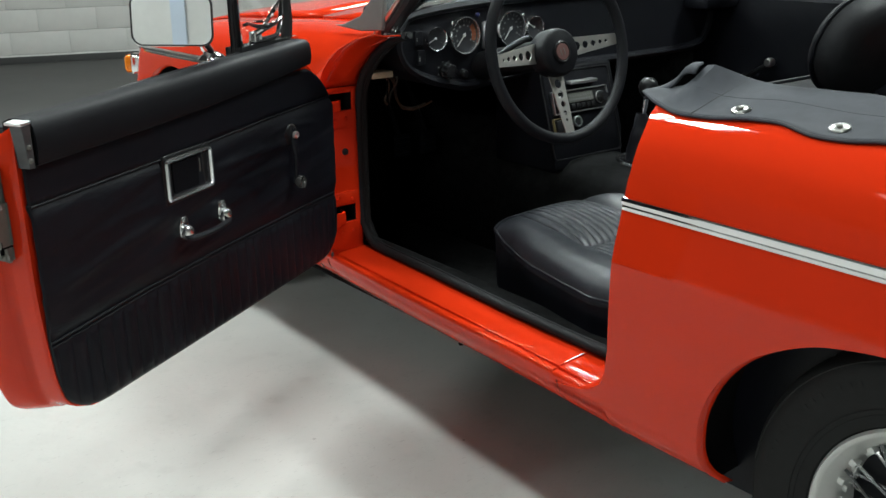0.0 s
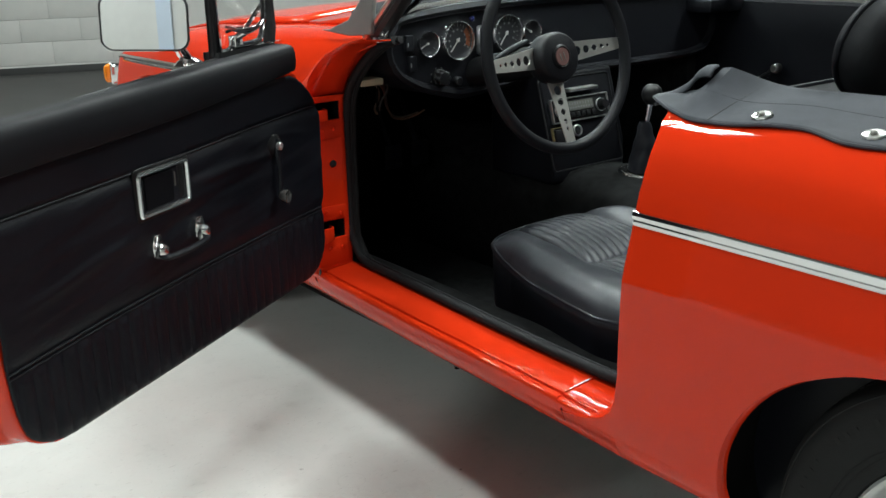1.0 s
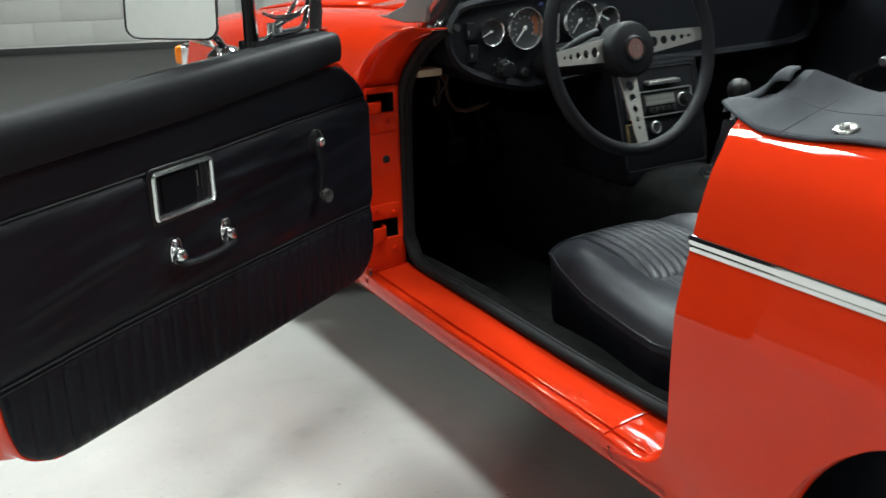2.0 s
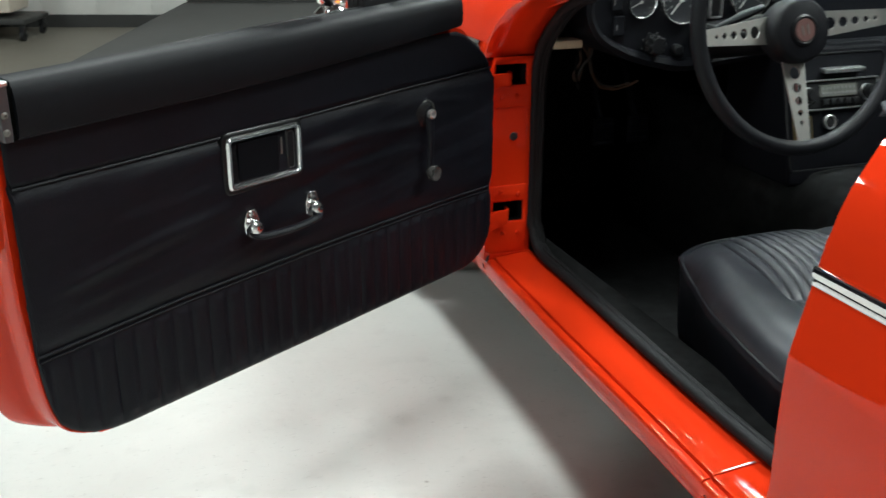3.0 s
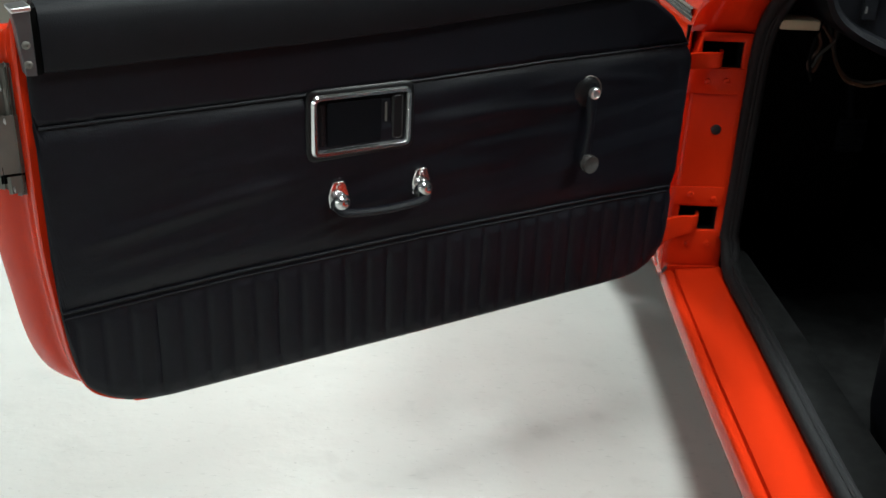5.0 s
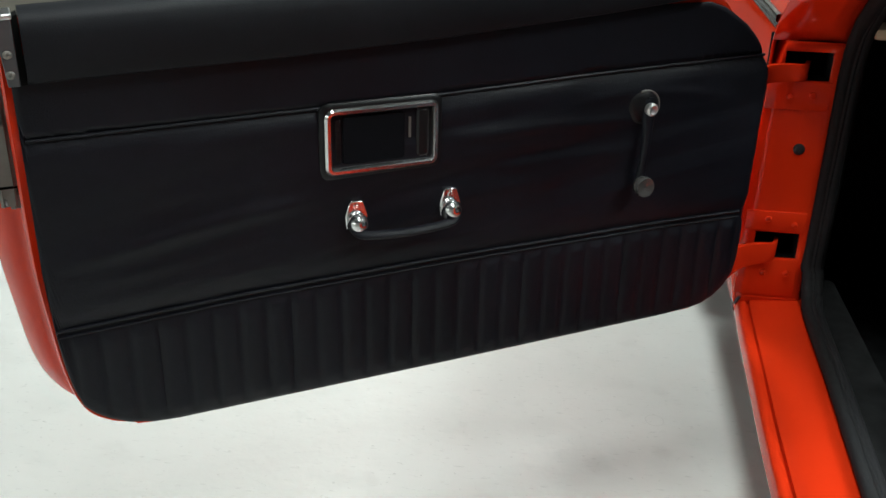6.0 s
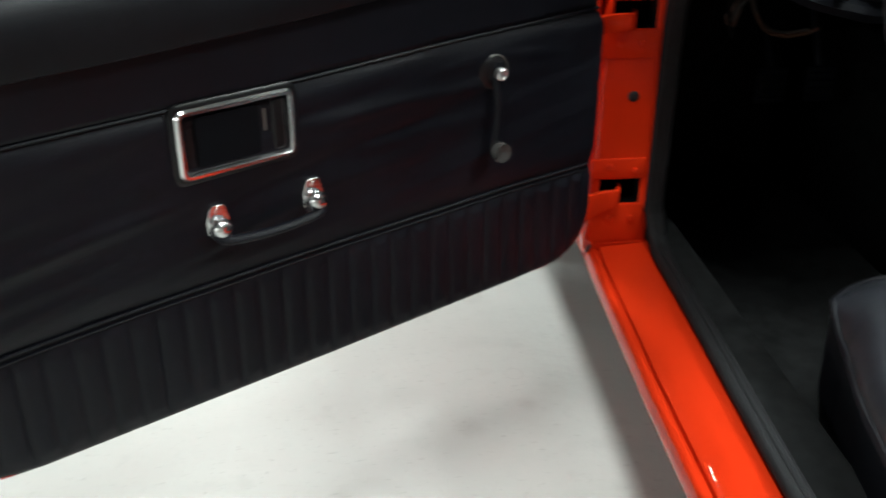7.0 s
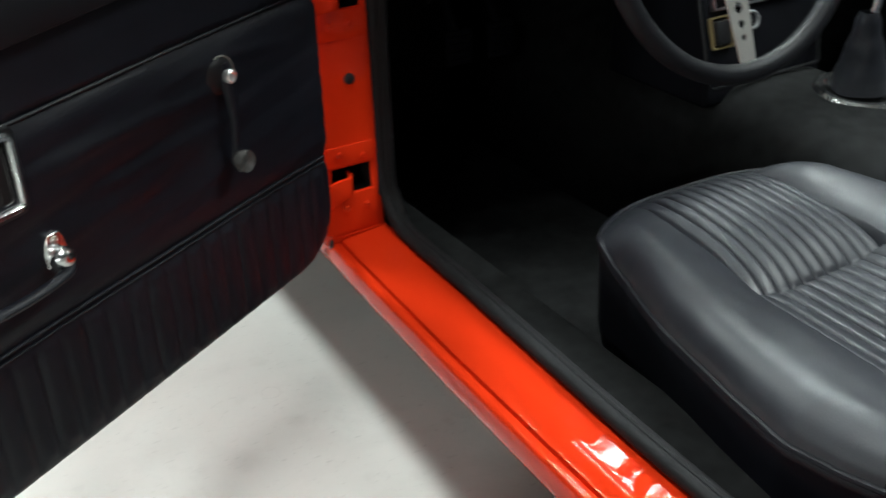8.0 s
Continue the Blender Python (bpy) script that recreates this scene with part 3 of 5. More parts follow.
b = bmesh.new()
skin(b, [across(y, 0.003, crown=0.035) for y in (0.30, 0.5, 0.7, 0.9, 1.1, 1.3, 1.47)])
solid(part("bonnet", b, RED, car), 0.006)
b = bmesh.new()
skin(b, [across(y, 0.0, crown=0.035, drop=d) for y, d in ((0.02, 0.035), (0.05, 0.012), (0.09, 0), (0.18, 0), (0.294, 0))])
solid(part("scuttle", b, RED, car), 0.006)
b = bmesh.new()
skin(b, [across(y, 0.0, crown=0.02) for y in (-1.62, -1.75, -1.9, -2.1, -2.28)])
solid(part("boot_lid", b, RED, car), 0.006)
for y, name in ((-2.28, "tail_panel"), (1.48, "nose_panel")):
    top_row = across(y, 0.0, crown=0.02)
    b = bmesh.new()
    skin(b, [top_row, [p + Vector((0, 0.05 * (1 if y > 0 else -1), -0.2)) for p in top_row], [Vector((p.x, y, 0.26)) for p in top_row]])
    solid(part(name, b, RED, car), 0.006)
# shoulder strips beside the cockpit
for flip in (False, True):
    b = bmesh.new()
    ys = (-1.0, -1.2, -1.4, -1.62)
    rows = [[body_point(y, 0.845), body_point(y, 0.845) + Vector((0.03, 0, -0.004)), body_point(y, 0.845) + Vector((0.035, 0, -0.05))] for y in ys]
    skin(b, mirrored(rows) if flip else rows)
    solid(part("cockpit_edge", b, RED, car), 0.004)

# chrome trim strip on each rear and front wing
for flip in (False, True):
    for ys in ([-1.056, -1.15, -1.3, -1.45, -1.6, -1.8, -2.0, -2.2], [0.03, 0.3, 0.6, 0.9, 1.2, 1.36]):
        b = bmesh.new()
        rows = []
        for y in ys:
            up = 0.697 if y < 0 else 0.748
            p = body_point(y, up)
            rows.append([(p.x + dx, y, p.z + h) for dx, h in ((0.004, -0.0120), (-0.0014, -0.0115), (-0.0034, -0.0088), (-0.0038, -0.0050), (-0.0018, -0.0040), (-0.0014, -0.0022), (-0.0018, -0.0008), (-0.0044, 0.0002), (-0.0051, 0.0035), (-0.0054, 0.0072), (-0.0048, 0.0102), (-0.0026, 0.0116), (0.004, 0.0119))])
        vs = skin(b, mirrored(rows) if flip else rows)
        part("trim_strip", b, CHROME, car, "thin chrome side strip")

# floor, tunnel, bulkheads, inner sills: black carpet
def carpet(name, lo, hi, bevel=0.01, mat=CARPET, label=""):
    bb = bmesh.new()
    block(bb, lo, hi, bevel=bevel)
    return part(name, bb, mat, car, label)


carpet("floor_carpet", (0.10, -1.55, 0.204), (1.31, 0.62, 0.212), 0.004)
carpet("inner_sill", (0.098, -1.05, 0.20), (0.170, 0.05, 0.345), 0.014)
carpet("inner_sill", (1.245, -1.05, 0.20), (1.312, 0.05, 0.345), 0.014)
carpet("footwell_side", (0.112, -0.02, 0.20), (0.13, 0.62, 0.84), 0.004)
carpet("footwell_side", (1.285, -0.02, 0.20), (1.30, 0.62, 0.84), 0.004)
carpet("far_kick_panel", (1.300, -0.06, 0.20), (1.345, 0.06, 0.892), 0.004)
carpet("cockpit_capping", (1.190, -0.22, 0.872), (1.385, 0.08, 0.910), 0.010, DIM_TRIM)
carpet("bulkhead", (0.10, 0.55, 0.204), (1.31, 0.57, 0.86), 0.004)
carpet("rear_bulkhead", (0.10, -1.60, 0.204), (1.31, -1.58, 0.80), 0.004)
carpet("side_trim", (0.085, -1.58, 0.20), (0.10, -1.05, 0.80), 0.004, VINYL)
carpet("side_trim", (1.31, -1.58, 0.20), (1.325, -1.05, 0.80), 0.004, VINYL)
carpet("under_dash_tray", (0.13, 0.0, 0.86), (1.28, 0.56, 0.866), 0.002, UNDER)
b = bmesh.new()
TUN = [(-0.150, 0.21), (-0.145, 0.40), (-0.125, 0.455), (-0.085, 0.483), (0, 0.49), (0.085, 0.483), (0.125, 0.455), (0.145, 0.40), (0.150, 0.21)]
skin(b, [[(CX + 0.02 + x, y, 0.21 + (z - 0.21) * k) for x, z in TUN] for y, k in ((-1.5, 0.75), (-1.0, 0.85), (-0.6, 1.0), (-0.45, 1.07), (-0.2, 1.11), (0.1, 1.25), (0.55, 1.5))])
solid(part("transmission_tunnel", b, CARPET, car), 0.004)

# closed door on the far side, inner trim
far = 2 * CX
b = bmesh.new()
xs_far = [(far - 0.02, 0.36), (far - 0.055, 0.40), (far - 0.060, 0.60), (far - 0.062, 0.78), (far - 0.070, 0.805), (far - 0.073, 0.872), (far - 0.068, 0.899), (far - 0.050, 0.907), (far + 0.035, 0.885), (far + 0.055, 0.70), (far + 0.05, 0.36)]
skin(b, [[(x - lerp(PLAN, y) * (1 if x > far else 0.3), y, z) for x, z in xs_far] for y in (-1.04, -0.8, -0.5, -0.25, 0.0)], closed=True)
far_door = part("far_door", b, DIM_TRIM, car, "closed far door, black vinyl inner trim")
b = bmesh.new()
skin(b, [[(far + 0.02, y, 0.345), (far + 0.047 - lerp(PLAN, y), y, 0.345), (far + 0.0605 - lerp(PLAN, y), y, 0.6), (far + 0.06 - lerp(PLAN, y), y, 0.70), (far + 0.035 - lerp(PLAN, y), y, 0.80), (far + 0.005 - lerp(PLAN, y), y, 0.85)] for y in (-1.05, -0.8, -0.5, -0.25, 0.015)])
solid(part("outer_skin", b, RED, far_door), 0.004)
b = bmesh.new()
tube(b, [(far - 0.072, -0.262, 0.663), (far - 0.088, -0.285, 0.680), (far - 0.094, -0.330, 0.705), (far - 0.094, -0.362, 0.724)], [0.008, 0.007, 0.006, 0.007], 8)
turned(b, [(0.022, 0), (0.022, 0.010), (0.014, 0.018), (0.0, 0.018)], Matrix.Translation((far - 0.058, -0.258, 0.660)) @ pose(0, 0, 0, 0, -90), 18)
part("window_winder", b, PLASTIC, far_door)
b = bmesh.new()
turned(b, [(0.012, 0), (0.014, 0.012), (0.013, 0.020), (0.009, 0.024), (0.0, 0.024)], Matrix.Translation((far - 0.090, -0.362, 0.724)) @ pose(0, 0, 0, 0, -90), 16)
part("winder_knob", b, STEEL, far_door, "worn chrome knob")

# ---- the open door, in its own axes: x from hinge to lock edge, y to the cabin side, z up ----
DOOR = Matrix(((-0.8636, 0.5041, 0, -0.0055), (-0.5041, -0.8636, 0, -0.1075), (0, 0, 1, 0), (0, 0, 0, 1)))
DPAN = DOOR @ Matrix.Translation((-0.0084, 0, -0.005)) @ Matrix.Diagonal((1.0097, 1, 1, 1))      # the trim lies a little nearer the hinge and lower
Z_LOW = [(0.040, 0.440), (0.045, 0.425), (0.056, 0.408), (0.074, 0.393), (0.090, 0.385), (0.111, 0.381), (0.168, 0.379), (0.5, 0.376), (0.85, 0.375), (0.88, 0.377), (0.905, 0.383), (0.925, 0.392), (0.940, 0.403), (0.952, 0.416), (0.960, 0.440), (0.966, 0.470), (0.971, 0.518)]
Z_HIGH = [(0.040, 0.730), (0.045, 0.748), (0.051, 0.760), (0.060, 0.776), (0.069, 0.787), (0.085, 0.802), (0.104, 0.815), (0.125, 0.828), (0.15, 0.836), (0.30, 0.838), (0.97, 0.832)]
RIMLINE = smooth_path([(0.043, 0, 0.45), (0.042, 0, 0.60), (0.043, 0, 0.72), (0.053, 0, 0.760), (0.072, 0, 0.788), (0.105, 0, 0.815), (0.16, 0, 0.845), (0.40, 0, 0.858), (0.70, 0, 0.862), (0.93, 0, 0.867), (0.968, 0, 0.866), (0.979, 0, 0.855), (0.981, 0, 0.80), (0.981, 0, 0.70), (0.980, 0, 0.60),
                       (0.973, 0, 0.52), (0.965, 0, 0.457), (0.9515, 0, 0.4165), (0.933, 0, 0.3975), (0.904, 0, 0.3855), (0.85, 0, 0.3785), (0.5, 0, 0.379), (0.168, 0, 0.382), (0.108, 0, 0.384), (0.075, 0, 0.395), (0.058, 0, 0.410), (0.046, 0, 0.435)], 4, closed=True)


def door_ring(y, grow_u, grow_low, inset=0.0):
    """The door's outline at depth y, moved out at the lock edge and down at the foot."""
    out = []
    for p in RIMLINE:
        u, z = p.x, p.z
        du = grow_u * max(0, (u - 0.55) / 0.43) ** 3
        dz = -grow_low * max(0, (0.60 - z) / 0.23) ** 2 * min(1, max(0, (u - 0.55) / 0.35)) ** 2
        if z > 0.80:
            dz -= 0.030 * min(1, max(0, -y - 0.012) / 0.04)
        cu, cz = 0.5, 0.61
        out.append((u + du + (cu - u) * inset, y, z + dz + (cz - z) * inset))
    return out


b = bmesh.new()
rings = [door_ring(0.002, 0, 0, 0.012), door_ring(0.003, 0, 0), door_ring(0.0, 0.002, 0.001), door_ring(-0.006, 0.003, 0.001), door_ring(-0.030, 0.003, 0.001), door_ring(-0.040, 0.005, 0.002), door_ring(-0.045, 0.012, 0.005), door_ring(-0.052, 0.020, 0.007), door_ring(-0.064, 0.028, 0.009),
         door_ring(-0.078, 0.035, 0.011), door_ring(-0.085, 0.0375, 0.012), door_ring(-0.089, 0.0375, 0.012), door_ring(-0.093, 0.034, 0.011), door_ring(-0.110, 0.0, 0.02, 0.06), door_ring(-0.122, 0.0, 0.0, 0.30), door_ring(-0.126, 0.0, 0.0, 0.7)]
vs = skin(b, rings, closed=True)
b.faces.new(vs[-1])
b.faces.new(list(reversed(vs[0])))
door = part("door", b, RED, car, "open red driver's door with black vinyl trim", m=DPAN, sharp=50)

# trim panel: quilted foot, padded middle, plain upper band
PIPE = [(0.04, 0.760), (0.32, 0.756), (0.51, 0.750), (0.66, 0.748), (0.98, 0.744)]
QUILT = [(0.04, 0.531), (0.19, 0.535), (0.5, 0.536), (0.76, 0.532), (0.98, 0.522)]
CREASES = [([(0.655, 0.645), (0.76, 0.633), (0.861, 0.617), (0.965, 0.600)], 0.0042, 0.010), ([(0.66, 0.677), (0.77, 0.673), (0.86, 0.664)], 0.0018, 0.009), ([(0.225, 0.695), (0.40, 0.696), (0.515, 0.694)], 0.0030, 0.008),
           ([(0.25, 0.656), (0.40, 0.650), (0.475, 0.652)], 0.0024, 0.008), ([(0.33, 0.623), (0.43, 0.620), (0.52, 0.612)], 0.0016, 0.007), ([(0.10, 0.71), (0.22, 0.727), (0.36, 0.722)], 0.0018, 0.007), ([(0.70, 0.606), (0.80, 0.590), (0.93, 0.575)], 0.0016, 0.008)]
b = bmesh.new()
rows = []
COLS = sorted(set([round(0.0405 + 0.003 * k, 4) for k in range(312)] + [0.9745]))
for u in COLS:
    lo, hi = lerp(Z_LOW, u), lerp(Z_HIGH, u)
    if u > 0.971:
        lo = 0.518 + (u - 0.971) / 0.004 * 0.09
    row = []
    n = 112
    zz = [lo + (hi - lo) * k / n for k in range(n + 1)]
    for z in zz:
        edge = min(1.0, (z - lo) / 0.006, (hi - z) / 0.006 + 0.3, (u - 0.0395) / 0.006, (0.976 - u) / 0.006)
        y = 0.005 * math.sqrt(max(0.0, edge)) + 0.001
        q, p = lerp(QUILT, u), lerp(PIPE, u)
        if z < q - 0.010:
            ph = abs(((u - 0.02) / 0.0312) % 1.0 - 0.5) * 2
            fade = min(1, (q - 0.010 - z) / 0.012)
            y += 0.0042 * fade * min(1, max(0, (z - lo) / 0.022)) * (1 - ph ** 3) - 0.001
            y += 0.0007 * noise.noise((u * 18, z * 6, 3)) * min(1, max(0, (z - lo) / 0.02))
        elif z < q + 0.004:
            y += -0.001
        elif z < p - 0.004:
            t = min((z - q - 0.004) / 0.03, (p - 0.004 - z) / 0.02, 1.0)
            y += 0.0055 * math.sin(min(1, max(0, t)) * math.pi / 2)
            # slack of the vinyl: long low creases that slope towards the pull handle
            s = z + (0.23 if u > 0.58 else 0.13) * (u - 0.58) + 0.004 * noise.noise((u * 7, z * 9, 5))
            ridge = noise.noise((s * 34, u * 2.2, 1.5)) + 0.5 * noise.noise((s * 75, u * 3.5, 6))
            y += 0.0036 * t * ridge * (0.35 + 0.65 * math.exp(-((u - 0.52) / 0.28) ** 2))
            for line, h, wide in CREASES:
                if line[0][0] < u < line[-1][0]:
                    f = (u - line[0][0]) / (line[-1][0] - line[0][0])
                    d = (z - lerp(line, u) + 0.002 * noise.noise((u * 12, h * 900, 2))) / wide
                    y += h * t * math.exp(-d * d) * min(1, 5 * f, 5 * (1 - f))
        else:
            y += 0.0025 if z > p + 0.004 else -0.0015
        row.append((u, y, z))
    rows.append(row)
skin(b, rows)
part("trim_panel", b, VINYL, door, "black vinyl door trim with quilted foot", m=DPAN, sharp=60)
for tab, off in ((PIPE, 0.0), (PIPE, -0.010), (QUILT, 0.0), (QUILT, -0.008)):
    b = bmesh.new()
    tube(b, [(u, 0.0066, lerp(tab, u) + off) for u in [0.050 + 0.0460 * k for k in range(21)]], 0.0021 if off == 0 else 0.0014, 6)
    part("piping", b, VINYL, door, m=DPAN)

# padded top roll
b = bmesh.new()
rows = []
for k in range(49):
    u = 0.155 + 0.804 * k / 48
    lo = lerp([(0.14, 0.846), (0.30, 0.832), (0.515, 0.818), (0.68, 0.811), (0.97, 0.804)], u)
    hi = lerp([(0.14, 0.9015), (0.318, 0.896), (0.43, 0.892), (0.62, 0.886), (0.97, 0.876)], u)
    h = hi - lo
    e = min(1.0, (u - 0.153) / 0.003, (0.961 - u) / 0.006)
    e = 0.88 + 0.12 * math.sqrt(max(0.0, e))
    rows.append([(u, y * e, lo + h * f) for y, f in ((-0.030, 0.02), (0.004, 0.0), (0.016, 0.01), (0.024, 0.06), (0.0275, 0.20), (0.0285, 0.45), (0.0275, 0.68), (0.0245, 0.85), (0.019, 0.95), (0.010, 0.99), (-0.004, 1.0), (-0.022, 0.985), (-0.036, 0.90), (-0.038, 0.5))])
vs = skin(b, rows, closed=True)
b.faces.new(list(reversed(vs[0])))
b.faces.new(vs[-1])
part("top_roll", b, PAD, door, "padded black vinyl top roll", m=DPAN, sharp=45)
b = bmesh.new()
tube(b, [(0.22 + 0.058 * k, -0.030, lerp([(0.14, 0.9015), (0.318, 0.896), (0.43, 0.892), (0.62, 0.886), (0.97, 0.874)], 0.22 + 0.058 * k) - 0.0045 - 0.0012 * max(0, k - 7)) for k in range(11)], 0.0045, 8)
part("window_weatherstrip", b, RUBBER, door, m=DPAN)
b = bmesh.new()
tube(b, [(0.16 + 0.08 * k, -0.055, lerp([(0.14, 0.868), (0.97, 0.850)], 0.16 + 0.08 * k)) for k in range(11)], 0.007, 8)
part("waist_strip", b, CHROME, door, "thin chrome waist strip", m=DPAN)

# rear finisher plate with screws, and the lock on the shut edge
b = bmesh.new()
prism(b, [(0.966, 0.806), (0.977, 0.806), (0.979, 0.83), (0.981, 0.855), (0.983, 0.870), (0.966, 0.872)], 0.002, 0.025, DPAN)
soften(part("end_plate", b, material("dull_steel", (0.11, 0.11, 0.115), 0.40, metal=0.6, vary=0.2, scale=80), door, "dull grey steel end plate"), 0.001)
b = bmesh.new()
# Black filler stands for the shade in the gap between roll and plate.
prism(b, [(0.9598, 0.806), (0.9655, 0.806), (0.9655, 0.872), (0.9598, 0.875)], 0.0, 0.021, DPAN)
part("dark_gap_fill", b, UNDER, door)
b = bmesh.new()
prism(b, [(0.9645, 0.8715), (0.984, 0.870), (0.985, 0.8750), (0.965, 0.8770)], -0.006, 0.027, DPAN)
soften(part("end_finisher", b, SATIN, door, "chrome end finisher"), 0.0015)
for z in (0.838, 0.818):
    b = bmesh.new()
    turned(b, [(0.0044, 0), (0.0042, 0.0012), (0.003, 0.0022), (0.0014, 0.0024), (0.0012, 0.0012), (0.0, 0.0012)], DPAN @ Matrix.Translation((0.9735, 0.0252, z)) @ pose(0, 0, 0, -90), 14)
    part("screw", b, ZINC, door)
LOCK = DPAN @ Matrix.Translation((0.986, -0.045, 0.058))
b = bmesh.new()
block(b, (-0.006, -0.028, 0.606), (0.004, 0.016, 0.742), LOCK, 0.004)
block(b, (0.002, -0.028, 0.616), (0.020, 0.012, 0.690), LOCK, 0.005)
block(b, (0.002, 0.010, 0.634), (0.026, 0.022, 0.692), LOCK, 0.004)
block(b, (0.002, 0.006, 0.610), (0.014, 0.022, 0.624), LOCK, 0.003)
block(b, (0.002, -0.026, 0.702), (0.018, 0.012, 0.740), LOCK, 0.010)
turned(b, [(0.009, 0), (0.008, 0.005), (0.004, 0.007), (0.0, 0.007)], LOCK @ Matrix.Translation((0.018, -0.008, 0.722)) @ pose(0, 0, 0, 0, 90), 16)
turned(b, [(0.010, 0), (0.010, 0.012), (0.005, 0.014), (0.0, 0.014)], LOCK @ Matrix.Translation((0.022, -0.006, 0.650)) @ pose(0, 0, 0, 0, 90), 14)
lock = part("door_lock", b, ZINC, door, "bare zinc-plated door lock")
for z in (0.612, 0.690, 0.727):
    b = bmesh.new()
    turned(b, [(0.006, 0), (0.005, 0.002), (0.0015, 0.0025), (0.0, 0.0015)], LOCK @ Matrix.Translation((0.0105, 0.018, z)) @ pose(0, 0, 0, 0, 90), 10)
    part("lock_screw", b, STEEL, door)
b = bmesh.new()
block(b, (0.0, 0.004, 0.622), (0.020, 0.020, 0.636), LOCK, 0.003)
part("lock_slot", b, UNDER, door)

# remote handle in its chrome frame
b = bmesh.new()
frame_ring(b, 0.515, 0.6655, 0.657, 0.7485, 0.012, 0.010, 0.006, 0.0135, DOOR)
part("handle_bezel", b, PLASTIC, door, "black moulded bezel")
b = bmesh.new()
frame_ring(b, 0.5200, 0.6600, 0.6625, 0.7425, 0.011, 0.0088, 0.007, 0.0180, DOOR)
part("handle_frame", b, STUD, door, "rounded chrome frame")
b = bmesh.new()
prism(b, rounded(0.526, 0.654, 0.668, 0.738, 0.005), 0.0065, 0.0085, DOOR)
part("handle_well", b, UNDER, door)
b = bmesh.new()
prism(b, rounded(0.562, 0.638, 0.674, 0.731, 0.004), 0.008, 0.0125, DOOR)
soften(part("release_paddle", b, DIM_TRIM, door, "grained black release paddle"), 0.0012)
b = bmesh.new()
prism(b, rounded(0.531, 0.5475, 0.673, 0.733, 0.006), 0.0075, 0.0135, DOOR)
soften(part("release_lever", b, PLASTIC, door, "black release lever"), 0.003)
b = bmesh.new()
block(b, (0.5545, 0.0085, 0.699), (0.5565, 0.0112, 0.723), DOOR, 0.0006)
block(b, (0.5500, 0.0085, 0.6745), (0.5590, 0.0108, 0.6785), DOOR, 0.0008)
part("lever_edge", b, ZINC, door, "bare metal edge of the lever")
for k in range(7):
    b = bmesh.new()
    block(b, (0.6410, 0.0082, 0.678 + 0.0075 * k), (0.6460, 0.0120, 0.6825 + 0.0075 * k), DOOR, 0.0008)
    part("handle_rib", b, PLASTIC, door)

# grab handle: chrome end caps, black strap
GRAB = [(0.624, 0.604), (0.503, 0.604)]
for u, z in GRAB:
    b = bmesh.new()
    prism(b, [(u - 0.0125, z - 0.010), (u + 0.0125, z - 0.010), (u + 0.0140, z + 0.006), (u + 0.009, z + 0.022), (u + 0.006, z + 0.0245), (u - 0.006, z + 0.0245), (u - 0.009, z + 0.022), (u - 0.0140, z + 0.006)], 0.009, 0.0165, DOOR)
    turned(b, [(0.0, -0.013), (0.0115, -0.012), (0.0125, -0.006), (0.0115, 0.006), (0.0065, 0.0115), (0.0, 0.013)], DOOR @ Matrix.Translation((u, 0.0215, z - 0.002)) @ pose(0, 0, 0, -55), 18)
    soften(part("grab_cap", b, STUD, door, "chrome end cap with screw"), 0.0012)
    b = bmesh.new()
    turned(b, [(0.004, 0), (0.0035, 0.002), (0.001, 0.002), (0.0, 0.001)], DOOR @ Matrix.Translation((u, 0.0167, z + 0.0175)) @ pose(0, 0, 0, -90), 10)
    part("cap_screw", b, STUD, door)
b = bmesh.new()
tube(b, [DOOR @ p for p in smooth_path([(0.630, 0.016, 0.603), (0.626, 0.027, 0.592), (0.608, 0.032, 0.589), (0.5635, 0.034, 0.5875), (0.519, 0.032, 0.589), (0.501, 0.027, 0.592), (0.497, 0.016, 0.603)], 6)], 0.0064, 10, flat=0.85)
part("grab_strap", b, VINYL, door, "black strap of the grab handle")

# window winder
b = bmesh.new()
turned(b, [(0.023, 0), (0.023, 0.003), (0.019, 0.006), (0.012, 0.008), (0.0, 0.008)], DOOR @ Matrix.Translation((0.231, 0.0100, 0.703)) @ pose(0, 0, 0, -90), 28)
part("winder_escutcheon", b, PLASTIC, door)
b = bmesh.new()
# Only the arc of the chrome rim that holds a highlight is drawn.
tube(b, [DOOR @ Vector((0.231 + 0.0220 * math.cos(a), 0.0145, 0.703 + 0.0220 * math.sin(a))) for a in [radians(70 + 9 * k) for k in range(16)]], 0.0011, 6)
part("escutcheon_highlight", b, ZINC, door, "chrome rim, only its highlit arc")
b = bmesh.new()
tube(b, [DOOR @ Vector(p) for p in ((0.228, 0.016, 0.716), (0.228, 0.019, 0.700), (0.229, 0.024, 0.66), (0.231, 0.024, 0.63), (0.232, 0.022, 0.598))], [0.006, 0.009, 0.0055, 0.0055, 0.0075], 10, flat=0.6)
part("winder_arm", b, VINYL, door, "black winder arm")
b = bmesh.new()
turned(b, [(0.0085, 0), (0.0085, 0.006), (0.006, 0.008), (0.003, 0.006), (0.0, 0.006)], DOOR @ Matrix.Translation((0.227, 0.0205, 0.702)) @ pose(0, 0, 0, -90), 16)
part("winder_boss", b, SATIN, door, "chrome winder boss")
b = bmesh.new()
